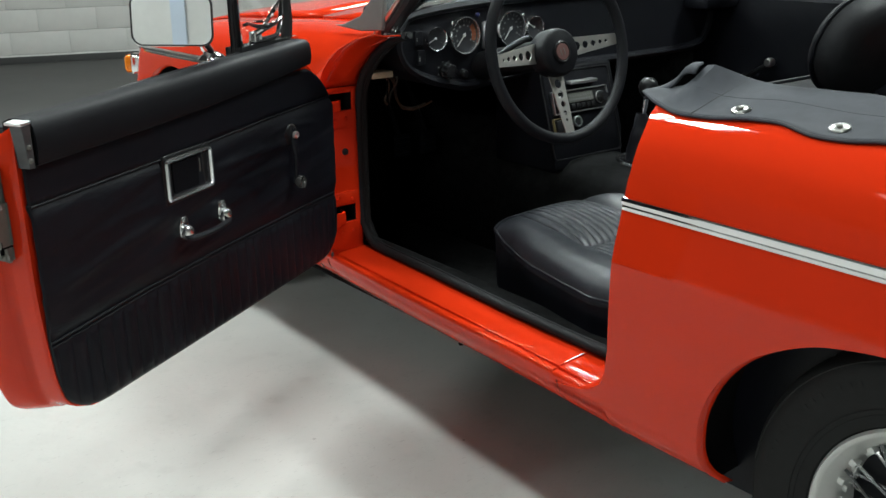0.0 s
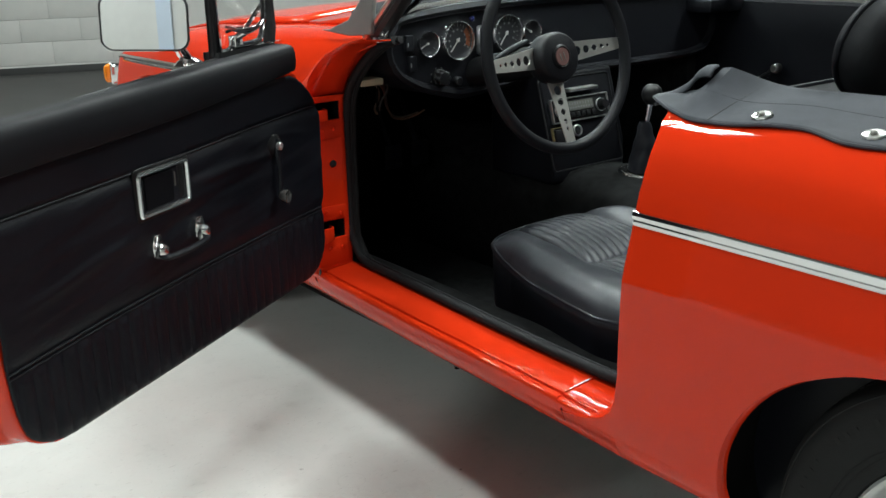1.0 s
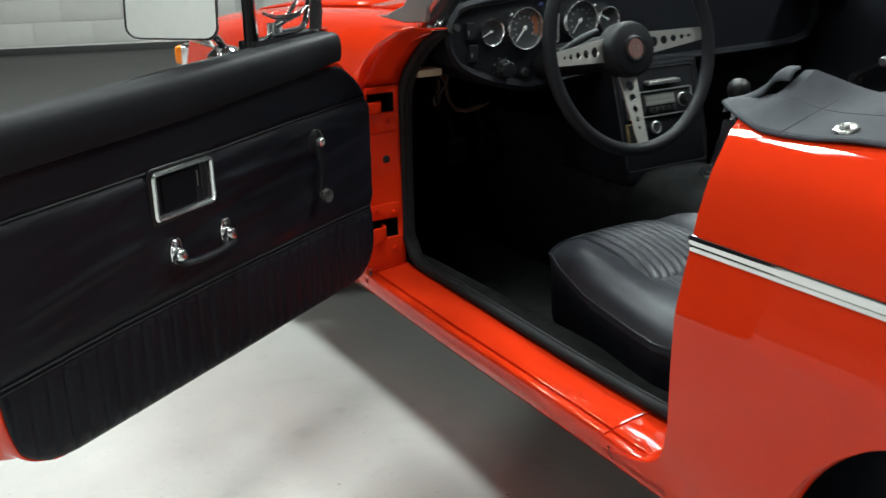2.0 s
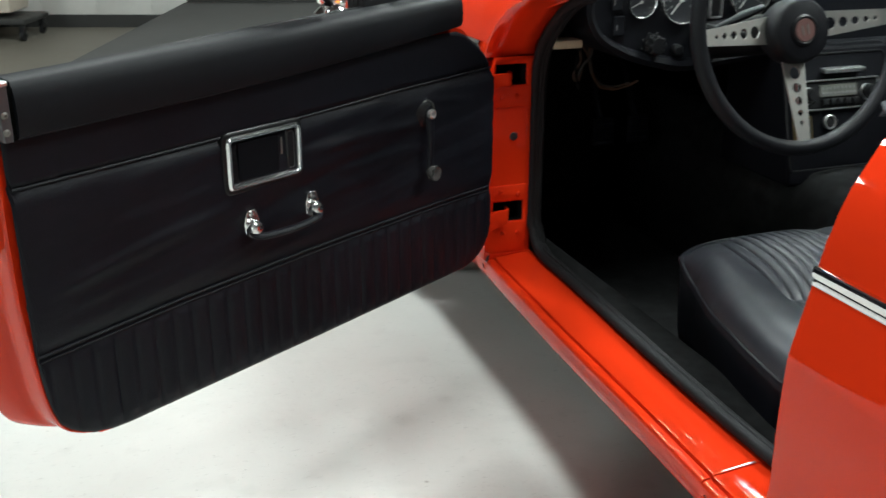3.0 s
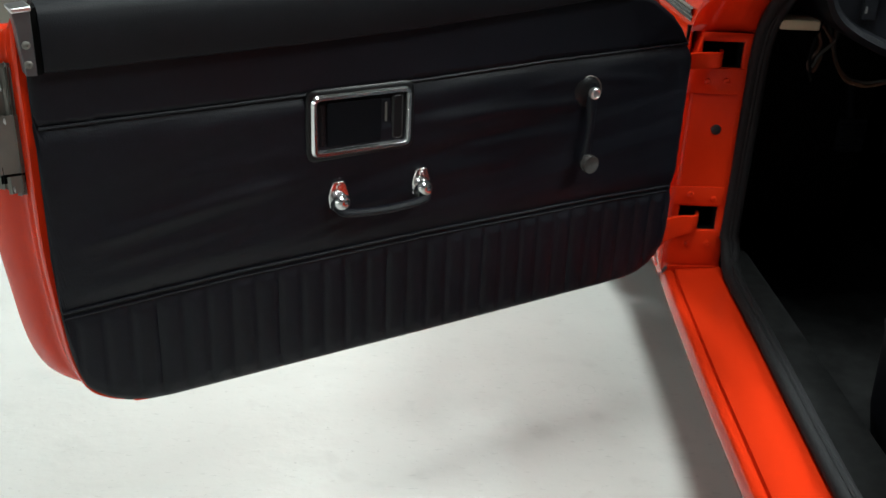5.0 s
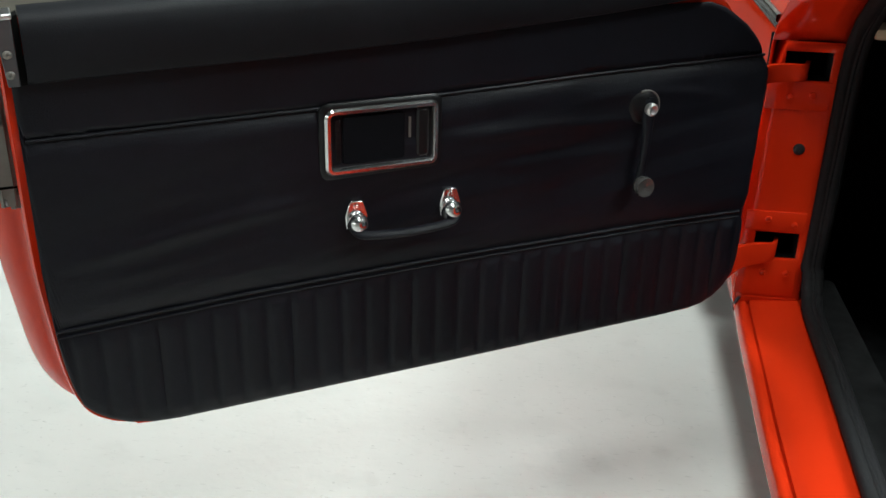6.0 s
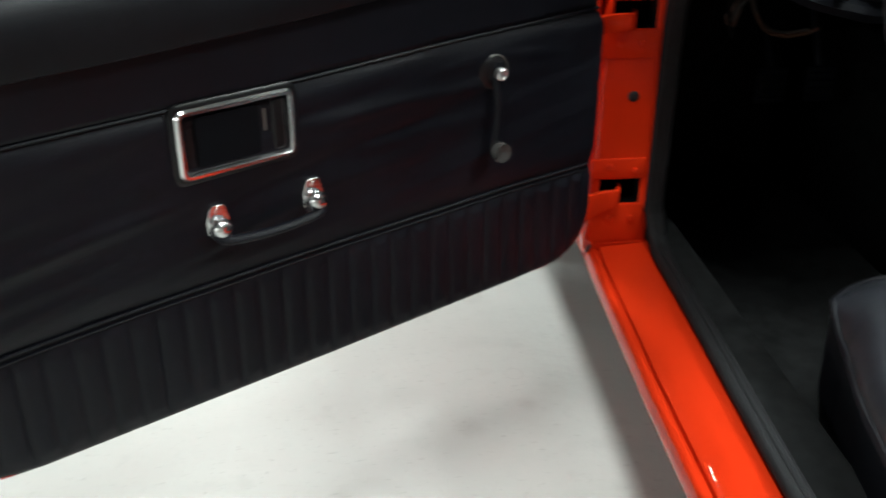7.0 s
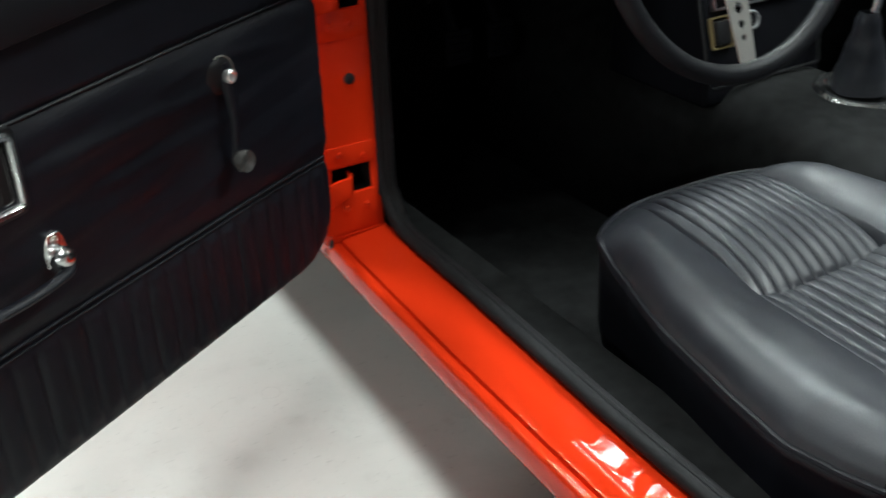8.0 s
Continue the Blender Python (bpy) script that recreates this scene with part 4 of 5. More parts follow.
turned(b, [(0.009, 0), (0.0125, 0.004), (0.0140, 0.012), (0.0130, 0.017), (0.009, 0.016), (0.0, 0.014)], DOOR @ Matrix.Translation((0.232, 0.022, 0.600)) @ pose(0, 0, 0, -90), 20)
part("winder_knob", b, material("grey_knob", (0.15, 0.14, 0.135), 0.24, metal=0.6, vary=0.15), door, "grey winder knob")

# quarter light on the door's front
QY = -0.040
b = bmesh.new()
block(b, (0.325, QY - 0.006, 0.885), (0.337, QY + 0.004, 1.235), DOOR, 0.003)
part("window_bar", b, PLASTIC, door, "black upright window bar")
b = bmesh.new()
loop = smooth_path([(0.318, QY, 0.905), (0.27, QY, 0.903), (0.20, QY, 0.903), (0.172, QY, 0.909), (0.160, QY, 0.932), (0.152, QY, 0.972), (0.168, QY, 1.05), (0.240, QY, 1.18), (0.295, QY, 1.225), (0.318, QY, 1.20)], 5, closed=True)
tube(b, [DOOR @ p for p in loop], 0.0065, 8, closed=True)
part("quarter_light_frame", b, PLASTIC, door, "black quarter light frame")
b = bmesh.new()
tube(b, [DOOR @ Vector((p.x, p.y + 0.006, p.z)) for p in loop], 0.0025, 6, closed=True)
part("quarter_light_bead", b, CHROME, door)
b = bmesh.new()
tube(b, [DOOR @ Vector(p) for p in ((0.130, QY - 0.004, 0.888), (0.122, QY - 0.004, 0.93), (0.126, QY - 0.004, 0.98), (0.148, QY - 0.004, 1.05), (0.225, QY - 0.004, 1.20), (0.33, QY - 0.004, 1.240))], 0.013, 8)
block(b, (0.120, QY - 0.018, 0.870), (0.338, QY + 0.016, 0.896), DOOR, 0.003)
part("quarter_light_channel", b, RUBBER, door, "black rubber channel")
b = bmesh.new()
prism(b, [(p.x, p.z) for p in loop], QY - 0.002, QY + 0.002, DOOR)
part("quarter_light_pane", b, GLASS, door, "clear quarter light pane").visible_shadow = False
b = bmesh.new()
block(b, (0.262, QY + 0.006, 0.908), (0.286, QY + 0.016, 0.922), DOOR, 0.003)
tube(b, [DOOR @ Vector(p) for p in ((0.236, QY + 0.004, 0.924), (0.205, QY + 0.006, 0.948), (0.165, QY + 0.004, 0.975))], [0.004, 0.005, 0.004], 8)
tube(b, [DOOR @ Vector(p) for p in ((0.312, QY + 0.018, 0.945), (0.290, QY + 0.026, 0.936), (0.262, QY + 0.03, 0.932), (0.222, QY + 0.028, 0.936), (0.190, QY + 0.022, 0.946))], [0.004, 0.006, 0.0095, 0.0065, 0.004], 10, flat=0.7)
tube(b, [DOOR @ Vector(p) for p in ((0.272, QY + 0.010, 0.918), (0.264, QY + 0.028, 0.931))], 0.007, 10)
part("quarter_light_catch", b, CHROME, door, "chrome quarter light catch")
b = bmesh.new()
prism(b, rounded(0.135, 0.165, 0.893, 0.902, 0.003), QY + 0.012, QY + 0.03, DOOR)
part("front_finisher", b, CHROME, door, "small chrome finisher")

# door mirror: chrome head on a curved arm
MM = Matrix.Translation((-0.458, -0.284, 0.968)) @ Matrix(((-0.866, -0.5, 0, 0), (0.5, -0.866, 0, 0), (0, 0, 1, 0), (0, 0, 0, 1))) @ pose(0, 0, 0, 3, -2, 0)
b = bmesh.new()
rows = []
for s, y in ((0.0, 0.008), (0.002, 0.004), (0.0, -0.004), (-0.004, -0.014), (-0.012, -0.026), (-0.026, -0.036), (-0.042, -0.040)):
    rows.append([MM @ Vector((x, y, z)) for x, z in rounded(-0.0735 - s, 0.0750 + s, -0.0490 - s, 0.0455 + s, 0.021 + s * 0.2, 8)])
vs = skin(b, rows, closed=True)
b.faces.new(vs[-1])
part("mirror_head", b, CHROME, door, "chrome mirror head")
b = bmesh.new()
frame_ring(b, -0.0745, 0.0760, -0.0500, 0.0465, 0.022, 0.0030, 0.004, 0.0105, MM)
part("mirror_gasket", b, RUBBER, door, "black mirror gasket")
b = bmesh.new()
prism(b, rounded(-0.0725, 0.0740, -0.0480, 0.0445, 0.020, 8), 0.002, 0.0072, MM)
part("mirror_glass", b, MIRROR, door, "flat mirror glass")
b = bmesh.new()
tube(b, smooth_path([(-0.425, -0.258, 0.935), (-0.392, -0.235, 0.925), (-0.368, -0.218, 0.903), (-0.350, -0.208, 0.880)], 5), [0.008] * 5 + [0.009] * 5 + [0.011] * 6, 12)
turned(b, [(0.030, 0), (0.030, 0.004), (0.022, 0.012), (0.012, 0.018), (0.0, 0.018)], Matrix.Translation((-0.350, -0.208, 0.872)), 24)
part("mirror_arm", b, CHROME, door, "chrome mirror arm and foot")

# ---- windscreen ----
b = bmesh.new()
prism(b, [(0.02, 0.896), (-0.02, 0.90), (-0.10, 0.925), (-0.17, 0.985), (-0.205, 0.985), (-0.195, 0.93), (-0.19, 0.897), (-0.10, 0.890)], 0.0, 0.012, Matrix(((0, 1, 0, 0.076), (1, 0, 0, 0), (0, 0, 1, 0), (0, 0, 0, 1))))
screen = part("windscreen", b, material("grey_gasket", (0.16, 0.16, 0.155), 0.55, vary=0.1), car, "raked windscreen in an alloy frame")
soften(screen, 0.004)
LEFT = smooth_path([(0.090, -0.155, 0.888), (0.100, -0.21, 0.945), (0.115, -0.29, 1.03), (0.135, -0.37, 1.12), (0.17, -0.45, 1.21), (0.23, -0.485, 1.25)], 5)
for flip in (False, True):
    line = [Vector((2 * CX - p.x, p.y, p.z)) if flip else p for p in LEFT]
    b = bmesh.new()
    tube(b, line, 0.014, 10, flat=0.6)
    part("pillar", b, ALU, screen, "alloy windscreen pillar")
    s = -1 if flip else 1
    b = bmesh.new()
    tube(b, [p + Vector((0.012 * s, -0.022, 0.0)) for p in line], 0.021, 10, flat=0.7)
    part("pillar_seal", b, RUBBER, screen, "black rubber pillar seal")
b = bmesh.new()
tube(b, [(0.23, -0.485, 1.25), (0.45, -0.47, 1.275), (CX, -0.465, 1.28), (0.96, -0.47, 1.275), (1.18, -0.485, 1.25)], 0.014, 10)
part("top_rail", b, ALU, screen)
b = bmesh.new()
tube(b, [(0.09, -0.14, 0.905), (0.35, -0.03, 0.925), (CX, 0.0, 0.932), (1.06, -0.03, 0.925), (1.32, -0.14, 0.905)], 0.014, 10)
part("bottom_rail", b, RUBBER, screen, "black rubber base seal")
b = bmesh.new()
rows = []
for k in range(9):
    f = k / 8
    rows.append([Vector((0.10 + 0.13 * f, -0.15 - 0.335 * f, 0.905 + 0.345 * f)).lerp(Vector((CX, -0.0 - 0.465 * f, 0.93 + 0.35 * f)), math.sin(j / 8 * math.pi / 2)) for j in range(9)] +
                [Vector((2 * CX - 0.10 - 0.13 * f, -0.15 - 0.335 * f, 0.905 + 0.345 * f)).lerp(Vector((CX, -0.0 - 0.465 * f, 0.93 + 0.35 * f)), math.sin(j / 8 * math.pi / 2)) for j in range(7, -1, -1)])
skin(b, rows)
pane = part("pane", b, GLASS, screen, "clear windscreen glass")
solid(pane, 0.005).visible_shadow = False
b = bmesh.new()
block(b, (0.070, -0.232, 0.884), (0.118, -0.205, 0.895), None, 0.003)
tube(b, [(0.085, -0.222, 0.893), (0.10, -0.212, 0.905)], 0.007, 10)
part("hood_catch", b, CHROME, screen, "small chrome hood catch")

# ---- dashboard ----
DY = -0.13
DM = Matrix.Translation((0, DY, 0))
b = bmesh.new()
face = smooth_path([(0.150, 0, 0.860), (0.158, 0, 0.820), (0.185, 0, 0.785), (0.245, 0, 0.752), (0.31, 0, 0.733), (0.37, 0, 0.723), (0.50, 0, 0.735), (0.60, 0, 0.745), (0.9, 0, 0.745), (1.22, 0, 0.75), (1.30, 0, 0.79), (1.315, 0, 0.86), (1.31, 0, 0.925), (1.0, 0, 0.948), (0.705, 0, 0.954), (0.4, 0, 0.947), (0.2, 0, 0.929), (0.167, 0, 0.905)], 4, closed=True)
cx, cz = 0.70, 0.84
rows = [[(p.x, DY + 0.16, p.z + (0.012 if p.z > 0.85 else 0)) for p in face], [(p.x, DY + 0.02, p.z) for p in face], [(p.x, DY - 0.012, p.z) for p in face], [(p.x + (cx - p.x) * 0.012, DY - 0.020, p.z + (cz - p.z) * 0.10) for p in face], [(p.x + (cx - p.x) * 0.025, DY - 0.016, p.z + (cz - p.z) * 0.18) for p in face], [(p.x + (cx - p.x) * 0.03, DY - 0.004, p.z + (cz - p.z) * 0.22) for p in face]]
vs = skin(b, rows, closed=True)
b.faces.new(vs[-1])
dash = part("dashboard", b, CRACKLE, car, "black padded dashboard with chrome-rimmed dials")
FACE = DY - 0.004


NEEDLE = material("needle_white", (0.42, 0.42, 0.40), 0.45, vary=0.04)


def dial(x, z, r, marks, needle, red=False):
    """A round instrument: chrome bezel, black face, ticks, needle, glass."""
    m = Matrix.Translation((x, FACE, z)) @ pose(0, 0, 0, 90)
    bb = bmesh.new()
    turned(bb, [(r * 0.915, 0.004), (r * 0.92, 0.010), (r * 0.945, 0.0145), (r * 0.985, 0.0155), (r * 1.02, 0.012), (r * 1.035, 0.0)], m, 40)
    part("dial_bezel", bb, STUD, dash, "polished chrome bezel")
    bb = bmesh.new()
    turned(bb, [(r * 0.935, 0.001), (r * 0.935, 0.005), (0.0, 0.005)], m, 40)
    part("dial_face", bb, DIAL, dash, "black dial face")
    bb = bmesh.new()
    for k in range(marks):
        a = radians(-120 + 240 * k / (marks - 1))
        major = k % 2 == 0
        t = Matrix.Translation((x, FACE - 0.0052, z)) @ pose(0, 0, 0, 0, math.degrees(a), 0)
        block(bb, (-r * 0.022, -0.0006, r * (0.70 if major else 0.76)), (r * 0.018, 0.0, r * 0.84), t)
        if major and r > 0.035:
            block(bb, (-r * 0.05, -0.0006, r * 0.50), (r * 0.05, 0.0, r * 0.59), t)
    tagged(part("dial_marking", bb, MARK, dash, "pale tick marks"), kind="stuff")
    if red:
        bb = bmesh.new()
        for k in range(7):
            t = Matrix.Translation((x, FACE - 0.0054, z)) @ pose(0, 0, 0, 0, 48 + 10.5 * k, 0)
            block(bb, (-r * 0.055, -0.0006, r * 0.56), (r * 0.055, 0.0, r * 0.84), t)
        part("red_sector", bb, ORANGE_MARK, dash, "orange-red warning sector")
    bb = bmesh.new()
    t = Matrix.Translation((x, FACE - 0.0070, z)) @ pose(0, 0, 0, 0, needle, 0)
    block(bb, (-r * 0.028, -0.0006, -r * 0.15), (r * 0.028, 0.0006, r * 0.74), t)
    turned(bb, [(r * 0.10, 0), (r * 0.09, 0.003), (0.0, 0.0035)], m @ Matrix.Translation((0, 0, 0.006)), 20)
    part("needle", bb, NEEDLE, dash, "pale needle")


dial(0.266, 0.860, 0.0290, 5, -115)
dial(0.355, 0.861, 0.0455, 17, -140, True)
dial(0.508, 0.866, 0.0455, 15, -142)
dial(0.587, 0.864, 0.0290, 5, -60)
b = bmesh.new()
frame_ring(b, 0.417, 0.448, 0.822, 0.890, 0.006, 0.005, -0.004, -0.014, DM)
part("rocker_frame", b, SATIN, dash, "chrome rocker frame")
b = bmesh.new()
prism(b, rounded(0.423, 0.442, 0.828, 0.884, 0.003), -0.003, -0.012, DM)
soften(part("rocker_switch", b, PLASTIC, dash), 0.001)
for x, z, r in ((0.322, 0.893, 0.005), (0.402, 0.908, 0.0065), (0.550, 0.897, 0.005)):
    b = bmesh.new()
    turned(b, [(r, 0), (r, 0.004), (r * 0.6, 0.007), (0, 0.008)], Matrix.Translation((x, FACE, z)) @ pose(0, 0, 0, 90), 14)
    part("warning_lamp", b, CHROME if r < 0.006 else material("blue_jewel", (0.010, 0.014, 0.07), 0.15), dash)
for x, z in ((0.215, 0.865), (0.222, 0.818)):
    b = bmesh.new()
    prism(b, rounded(x - 0.011, x + 0.011, z - 0.018, z + 0.018, 0.003), -0.002, -0.012, DM)
    soften(part("rocker_switch", b, CRACKLE, dash), 0.0015)
    b = bmesh.new()
    block(b, (x - 0.007, DY - 0.0130, z - 0.008), (x - 0.005, DY - 0.0118, z + 0.002), None, 0.0003)
    part("switch_legend", b, MARK, dash)
b = bmesh.new()
KM = Matrix.Translation((0.299, FACE, 0.779)) @ pose(0, 0, 0, 90)
skin(b, [[KM @ Vector((max(r * (1 + g * math.cos(8 * a)), 1e-4) * math.cos(a), max(r * (1 + g * math.cos(8 * a)), 1e-4) * math.sin(a), h)) for a in [2 * math.pi * k / 64 for k in range(64)]]
         for r, g, h in ((0.020, 0, 0), (0.020, 0, 0.010), (0.0175, 0.10, 0.012), (0.0175, 0.10, 0.025), (0.015, 0.05, 0.0275), (0.0, 0, 0.0275))], closed=True)
part("lighting_knob", b, PLASTIC, dash, "ribbed black rotary knob")
b = bmesh.new()
for k in range(8):
    block(b, (0.0215, -0.0014, 0.0005), (0.0245, 0.0014, 0.0014), KM @ pose(0, 0, 0, 0, 0, 45 * k + 20))
tagged(part("knob_legend", b, MARK, dash), kind="stuff")
b = bmesh.new()
turned(b, [(0.011, 0), (0.011, 0.012), (0.008, 0.016), (0, 0.016)], Matrix.Translation((0.352, FACE, 0.766)) @ pose(0, 0, 0, 90), 16)
part("pull_switch", b, PLASTIC, dash)

# console with radio
b = bmesh.new()
prism(b, [(-0.180, 0.76), (-0.2075, 0.67), (-0.235, 0.58), (-0.238, 0.49), (0.0, 0.49), (0.0, 0.76)], 0.575, 0.835, Matrix(((0, 1, 0, 0), (1, 0, 0, 0), (0, 0, 1, 0), (0, 0, 0, 1))))
console = soften(part("centre_console", b, DIM_TRIM, car, "black centre console with radio"), 0.006)
CM = Matrix.Translation((0.6935, -0.2075, 0.668)) @ pose(0, 0, 0, -17)
b = bmesh.new()
frame_ring(b, -0.102, 0.102, -0.031, 0.031, 0.004, 0.004, 0.0, -0.010, CM)
part("radio_frame", b, SATIN, console, "chrome radio surround")
b = bmesh.new()
prism(b, rounded(-0.098, 0.098, -0.027, 0.027, 0.003), 0.004, -0.006, CM)
part("radio_face", b, PLASTIC, console, "black radio face")
b = bmesh.new()
prism(b, rounded(-0.045, 0.045, -0.004, 0.020, 0.002), -0.006, -0.009, CM)
part("radio_scale", b, material("radio_scale_grey", (0.10, 0.10, 0.09), 0.25, vary=0.1), console, "grey tuning scale")
b = bmesh.new()
for k in range(9):
    block(b, (-0.040 + 0.0095 * k, -0.0098, 0.010), (-0.037 + 0.0095 * k, -0.009, 0.016), CM)
    block(b, (-0.040 + 0.0095 * k, -0.0098, 0.001), (-0.035 + 0.0095 * k, -0.009, 0.005), CM)
tagged(part("radio_legend", b, MARK, console), kind="stuff")
for k in range(5):
    b = bmesh.new()
    block(b, (-0.043 + 0.0185 * k, -0.014, -0.021), (-0.029 + 0.0185 * k, -0.006, -0.009), CM, 0.001)
    part("radio_button", b, PLASTIC, console)
for x in (-0.073, 0.073):
    b = bmesh.new()
    turned(b, [(0.016, 0), (0.016, 0.008), (0.012, 0.014), (0.012, 0.020), (0.0, 0.020)], CM @ Matrix.Translation((x, -0.006, 0.0)) @ pose(0, 0, 0, 90), 20)
    part("radio_knob", b, PLASTIC, console, "black radio knob")
    b = bmesh.new()
    turned(b, [(0.017, 0), (0.017, 0.003), (0.0155, 0.004), (0.0155, 0.0)], CM @ Matrix.Translation((x, -0.006, 0.0)) @ pose(0, 0, 0, 90), 20)
    part("knob_ring", b, SATIN, console)
b = bmesh.new()
block(b, (0.658, -0.212, 0.712), (0.758, -0.185, 0.721), None, 0.003)
part("ashtray_lip", b, SATIN, console, "chrome ashtray lip")
CS = Matrix.Translation((0.6035, -0.2278, 0.609)) @ pose(0, 0, 0, -17)
b = bmesh.new()
frame_ring(b, -0.021, 0.021, -0.027, 0.023, 0.003, 0.003, 0.002, -0.006, CS)
part("switch_frame", b, material("dull_brass", (0.36, 0.28, 0.14), 0.4, metal=0.8), console, "dull brass switch frame")
b = bmesh.new()
block(b, (-0.015, -0.010, -0.021), (0.015, 0.004, 0.017), CS, 0.003)
part("console_switch", b, PLASTIC, console)
b = bmesh.new()
turned(b, [(0.015, 0), (0.015, 0.006), (0.0125, 0.007), (0.0115, 0.003), (0.0115, 0)], Matrix.Translation((0.669, -0.2262, 0.616)) @ pose(0, 0, 0, 73), 20)
part("lighter_ring", b, SATIN, console, "chrome lighter ring")

b = bmesh.new()
turned(b, [(0.0113, 0), (0.0113, 0.0035), (0.0, 0.0045)], Matrix.Translation((0.669, -0.2262, 0.616)) @ pose(0, 0, 0, 73), 20)
part("lighter_cap", b, PLASTIC, console)
# edge of the console's face panel
b = bmesh.new()
frame_ring(b, -0.126, 0.126, -0.150, 0.085, 0.012, 0.004, 0.001, -0.003, CM)
part("face_edging", b, PLASTIC, console, "thin black edging")

# ---- steering wheel ----
SW = Matrix.Translation((0.4175, -0.418, 0.8457)) @ pose(0, 0, 0, 78, 0, 0)      # local z points to the driver
R = 0.2060
HUB = SW @ Matrix.Translation((0, -0.006, -0.022))
b = bmesh.new()
tube(b, [SW @ Vector((R * math.cos(2 * math.pi * k / 72), R * math.sin(2 * math.pi * k / 72), 0)) for k in range(72)], 0.0135, 14, closed=True, up=(0, -0.978, 0.208))
wheel = part("steering_wheel", b, PAD, car, "three-spoke steering wheel, black leather rim")
for a in (183, 3, 272):
    t = SW @ pose(0, 0, 0, 0, 0, a)
    b = bmesh.new()
    holes = [(0.078, 0.0105), (0.103, 0.0088), (0.126, 0.0070), (0.146, 0.0054), (0.163, 0.0040)]
    up_row, down_row = [], []
    for k in range(61):
        x = 0.045 + (R - 0.006 - 0.045) * k / 60
        up_row.append((x, lerp([(0.04, 0.024), (0.20, 0.0125)], x)))
    # plate with real holes: strips above and below each hole
    for s in (1, -1):
        edge = []
        inn = []
        for x, h in up_row:
            g = 0.0
            for c, r in holes:
                if abs(x - c) < r:
                    g = math.sqrt(r * r - (x - c) ** 2)
            edge.append(t @ Vector((x, s * h, -0.030 + 0.026 * (x - 0.045) / 0.164)))
            inn.append(t @ Vector((x, s * max(g, 0.0), -0.030 + 0.026 * (x - 0.045) / 0.164)))
        skin(b, [edge, inn])
    spoke = solid(part("spoke", b, SPOKE, wheel, "drilled satin alloy spoke"), 0.0025, 0)
    for f in spoke.data.polygons:
        f.use_smooth = False
b = bmesh.new()
turned(b, [(0.050, -0.03), (0.0545, -0.02), (0.056, 0.0), (0.0555, 0.016), (0.053, 0.024), (0.048, 0.0275), (0.026, 0.0265), (0.0235, 0.0275), (0.0225, 0.0265), (0.0, 0.0265)], HUB, 40)
part("horn_boss", b, PAD, wheel, "padded black horn boss")
b = bmesh.new()
turned(b, [(0.0270, 0.026), (0.0265, 0.0290), (0.0225, 0.0310), (0.0205, 0.0300), (0.0, 0.0300)], HUB, 32)
part("emblem_ring", b, PLASTIC, wheel, "black emblem ring")
b = bmesh.new()
turned(b, [(0.0195, 0.0295), (0.0190, 0.0312), (0.0, 0.0312)], HUB, 28)
part("emblem_disc", b, EMBLEM, wheel, "dark red emblem disc")
b = bmesh.new()
for x in (-0.006, 0.005):
    block(b, (x - 0.0014, -0.008, 0.0305), (x + 0.0014, 0.008, 0.0320), HUB @ pose(0, 0, 0, 0, 0, 12))
part("emblem_mark", b, ZINC, wheel)
b = bmesh.new()
tube(b, [HUB @ Vector((0, 0, -0.03)), HUB @ Vector((0, 0, -0.09)), HUB @ Vector((0, 0, -0.40))], [0.034, 0.036, 0.036], 16)
part("column_cowl", b, PLASTIC, wheel, "black column cowl")
b = bmesh.new()
tube(b, [HUB @ Vector(p) for p in ((-0.03, 0.0, -0.09), (-0.08, 0.008, -0.08), (-0.14, 0.02, -0.075))], [0.006, 0.006, 0.009], 8)
part("column_stalk", b, PLASTIC, wheel)
b = bmesh.new()
tube(b, [HUB @ Vector(p) for p in ((0.03, 0.0, -0.09), (0.08, 0.008, -0.08), (0.13, 0.02, -0.075))], [0.006, 0.006, 0.009], 8)
part("column_stalk", b, PLASTIC, wheel)
b = bmesh.new()
tube(b, [HUB @ Vector(p) for p in ((-0.12, 0.010, -0.076), (-0.05, 0.036, -0.066), (-0.02, 0.046, -0.056))], [0.006, 0.013, 0.010], 10, flat=0.6)
part("column_shroud", b, CRACKLE, wheel)

# ---- gear lever ----
b = bmesh.new()
turned(b, [(0.0, -0.026), (0.014, -0.024), (0.022, -0.014), (0.0255, 0.0), (0.022, 0.014), (0.013, 0.023), (0.0, 0.0255)], Matrix.Translation((0.745, -0.403, 0.720)), 28)
lever = part("gear_lever", b, PLASTIC, car, "gear lever with black ball knob and gaiter")
b = bmesh.new()
tube(b, [(0.745, -0.400, 0.700), (0.745, -0.393, 0.66), (0.745, -0.382, 0.625)], [0.008, 0.006, 0.006], 10)
part("shaft", b, CHROME, lever, "chrome shaft")
b = bmesh.new()
rows = []
for k in range(15):
    f = k / 14
    r = 0.013 + 0.032 * f ** 0.9 + 0.0012 * math.sin(k * 1.3)
    rows.append([(0.745 + 0.030 * f + r * math.cos(2 * math.pi * j / 24) * (1 + 0.09 * math.sin(1.05 * j + 0.5 * k)), -0.384 + 0.018 * f + r * math.sin(2 * math.pi * j / 24), 0.650 - 0.130 * f) for j in range(24)])
skin(b, rows, closed=True)
part("gaiter", b, SEATV, lever, "creased black gaiter")
b = bmesh.new()
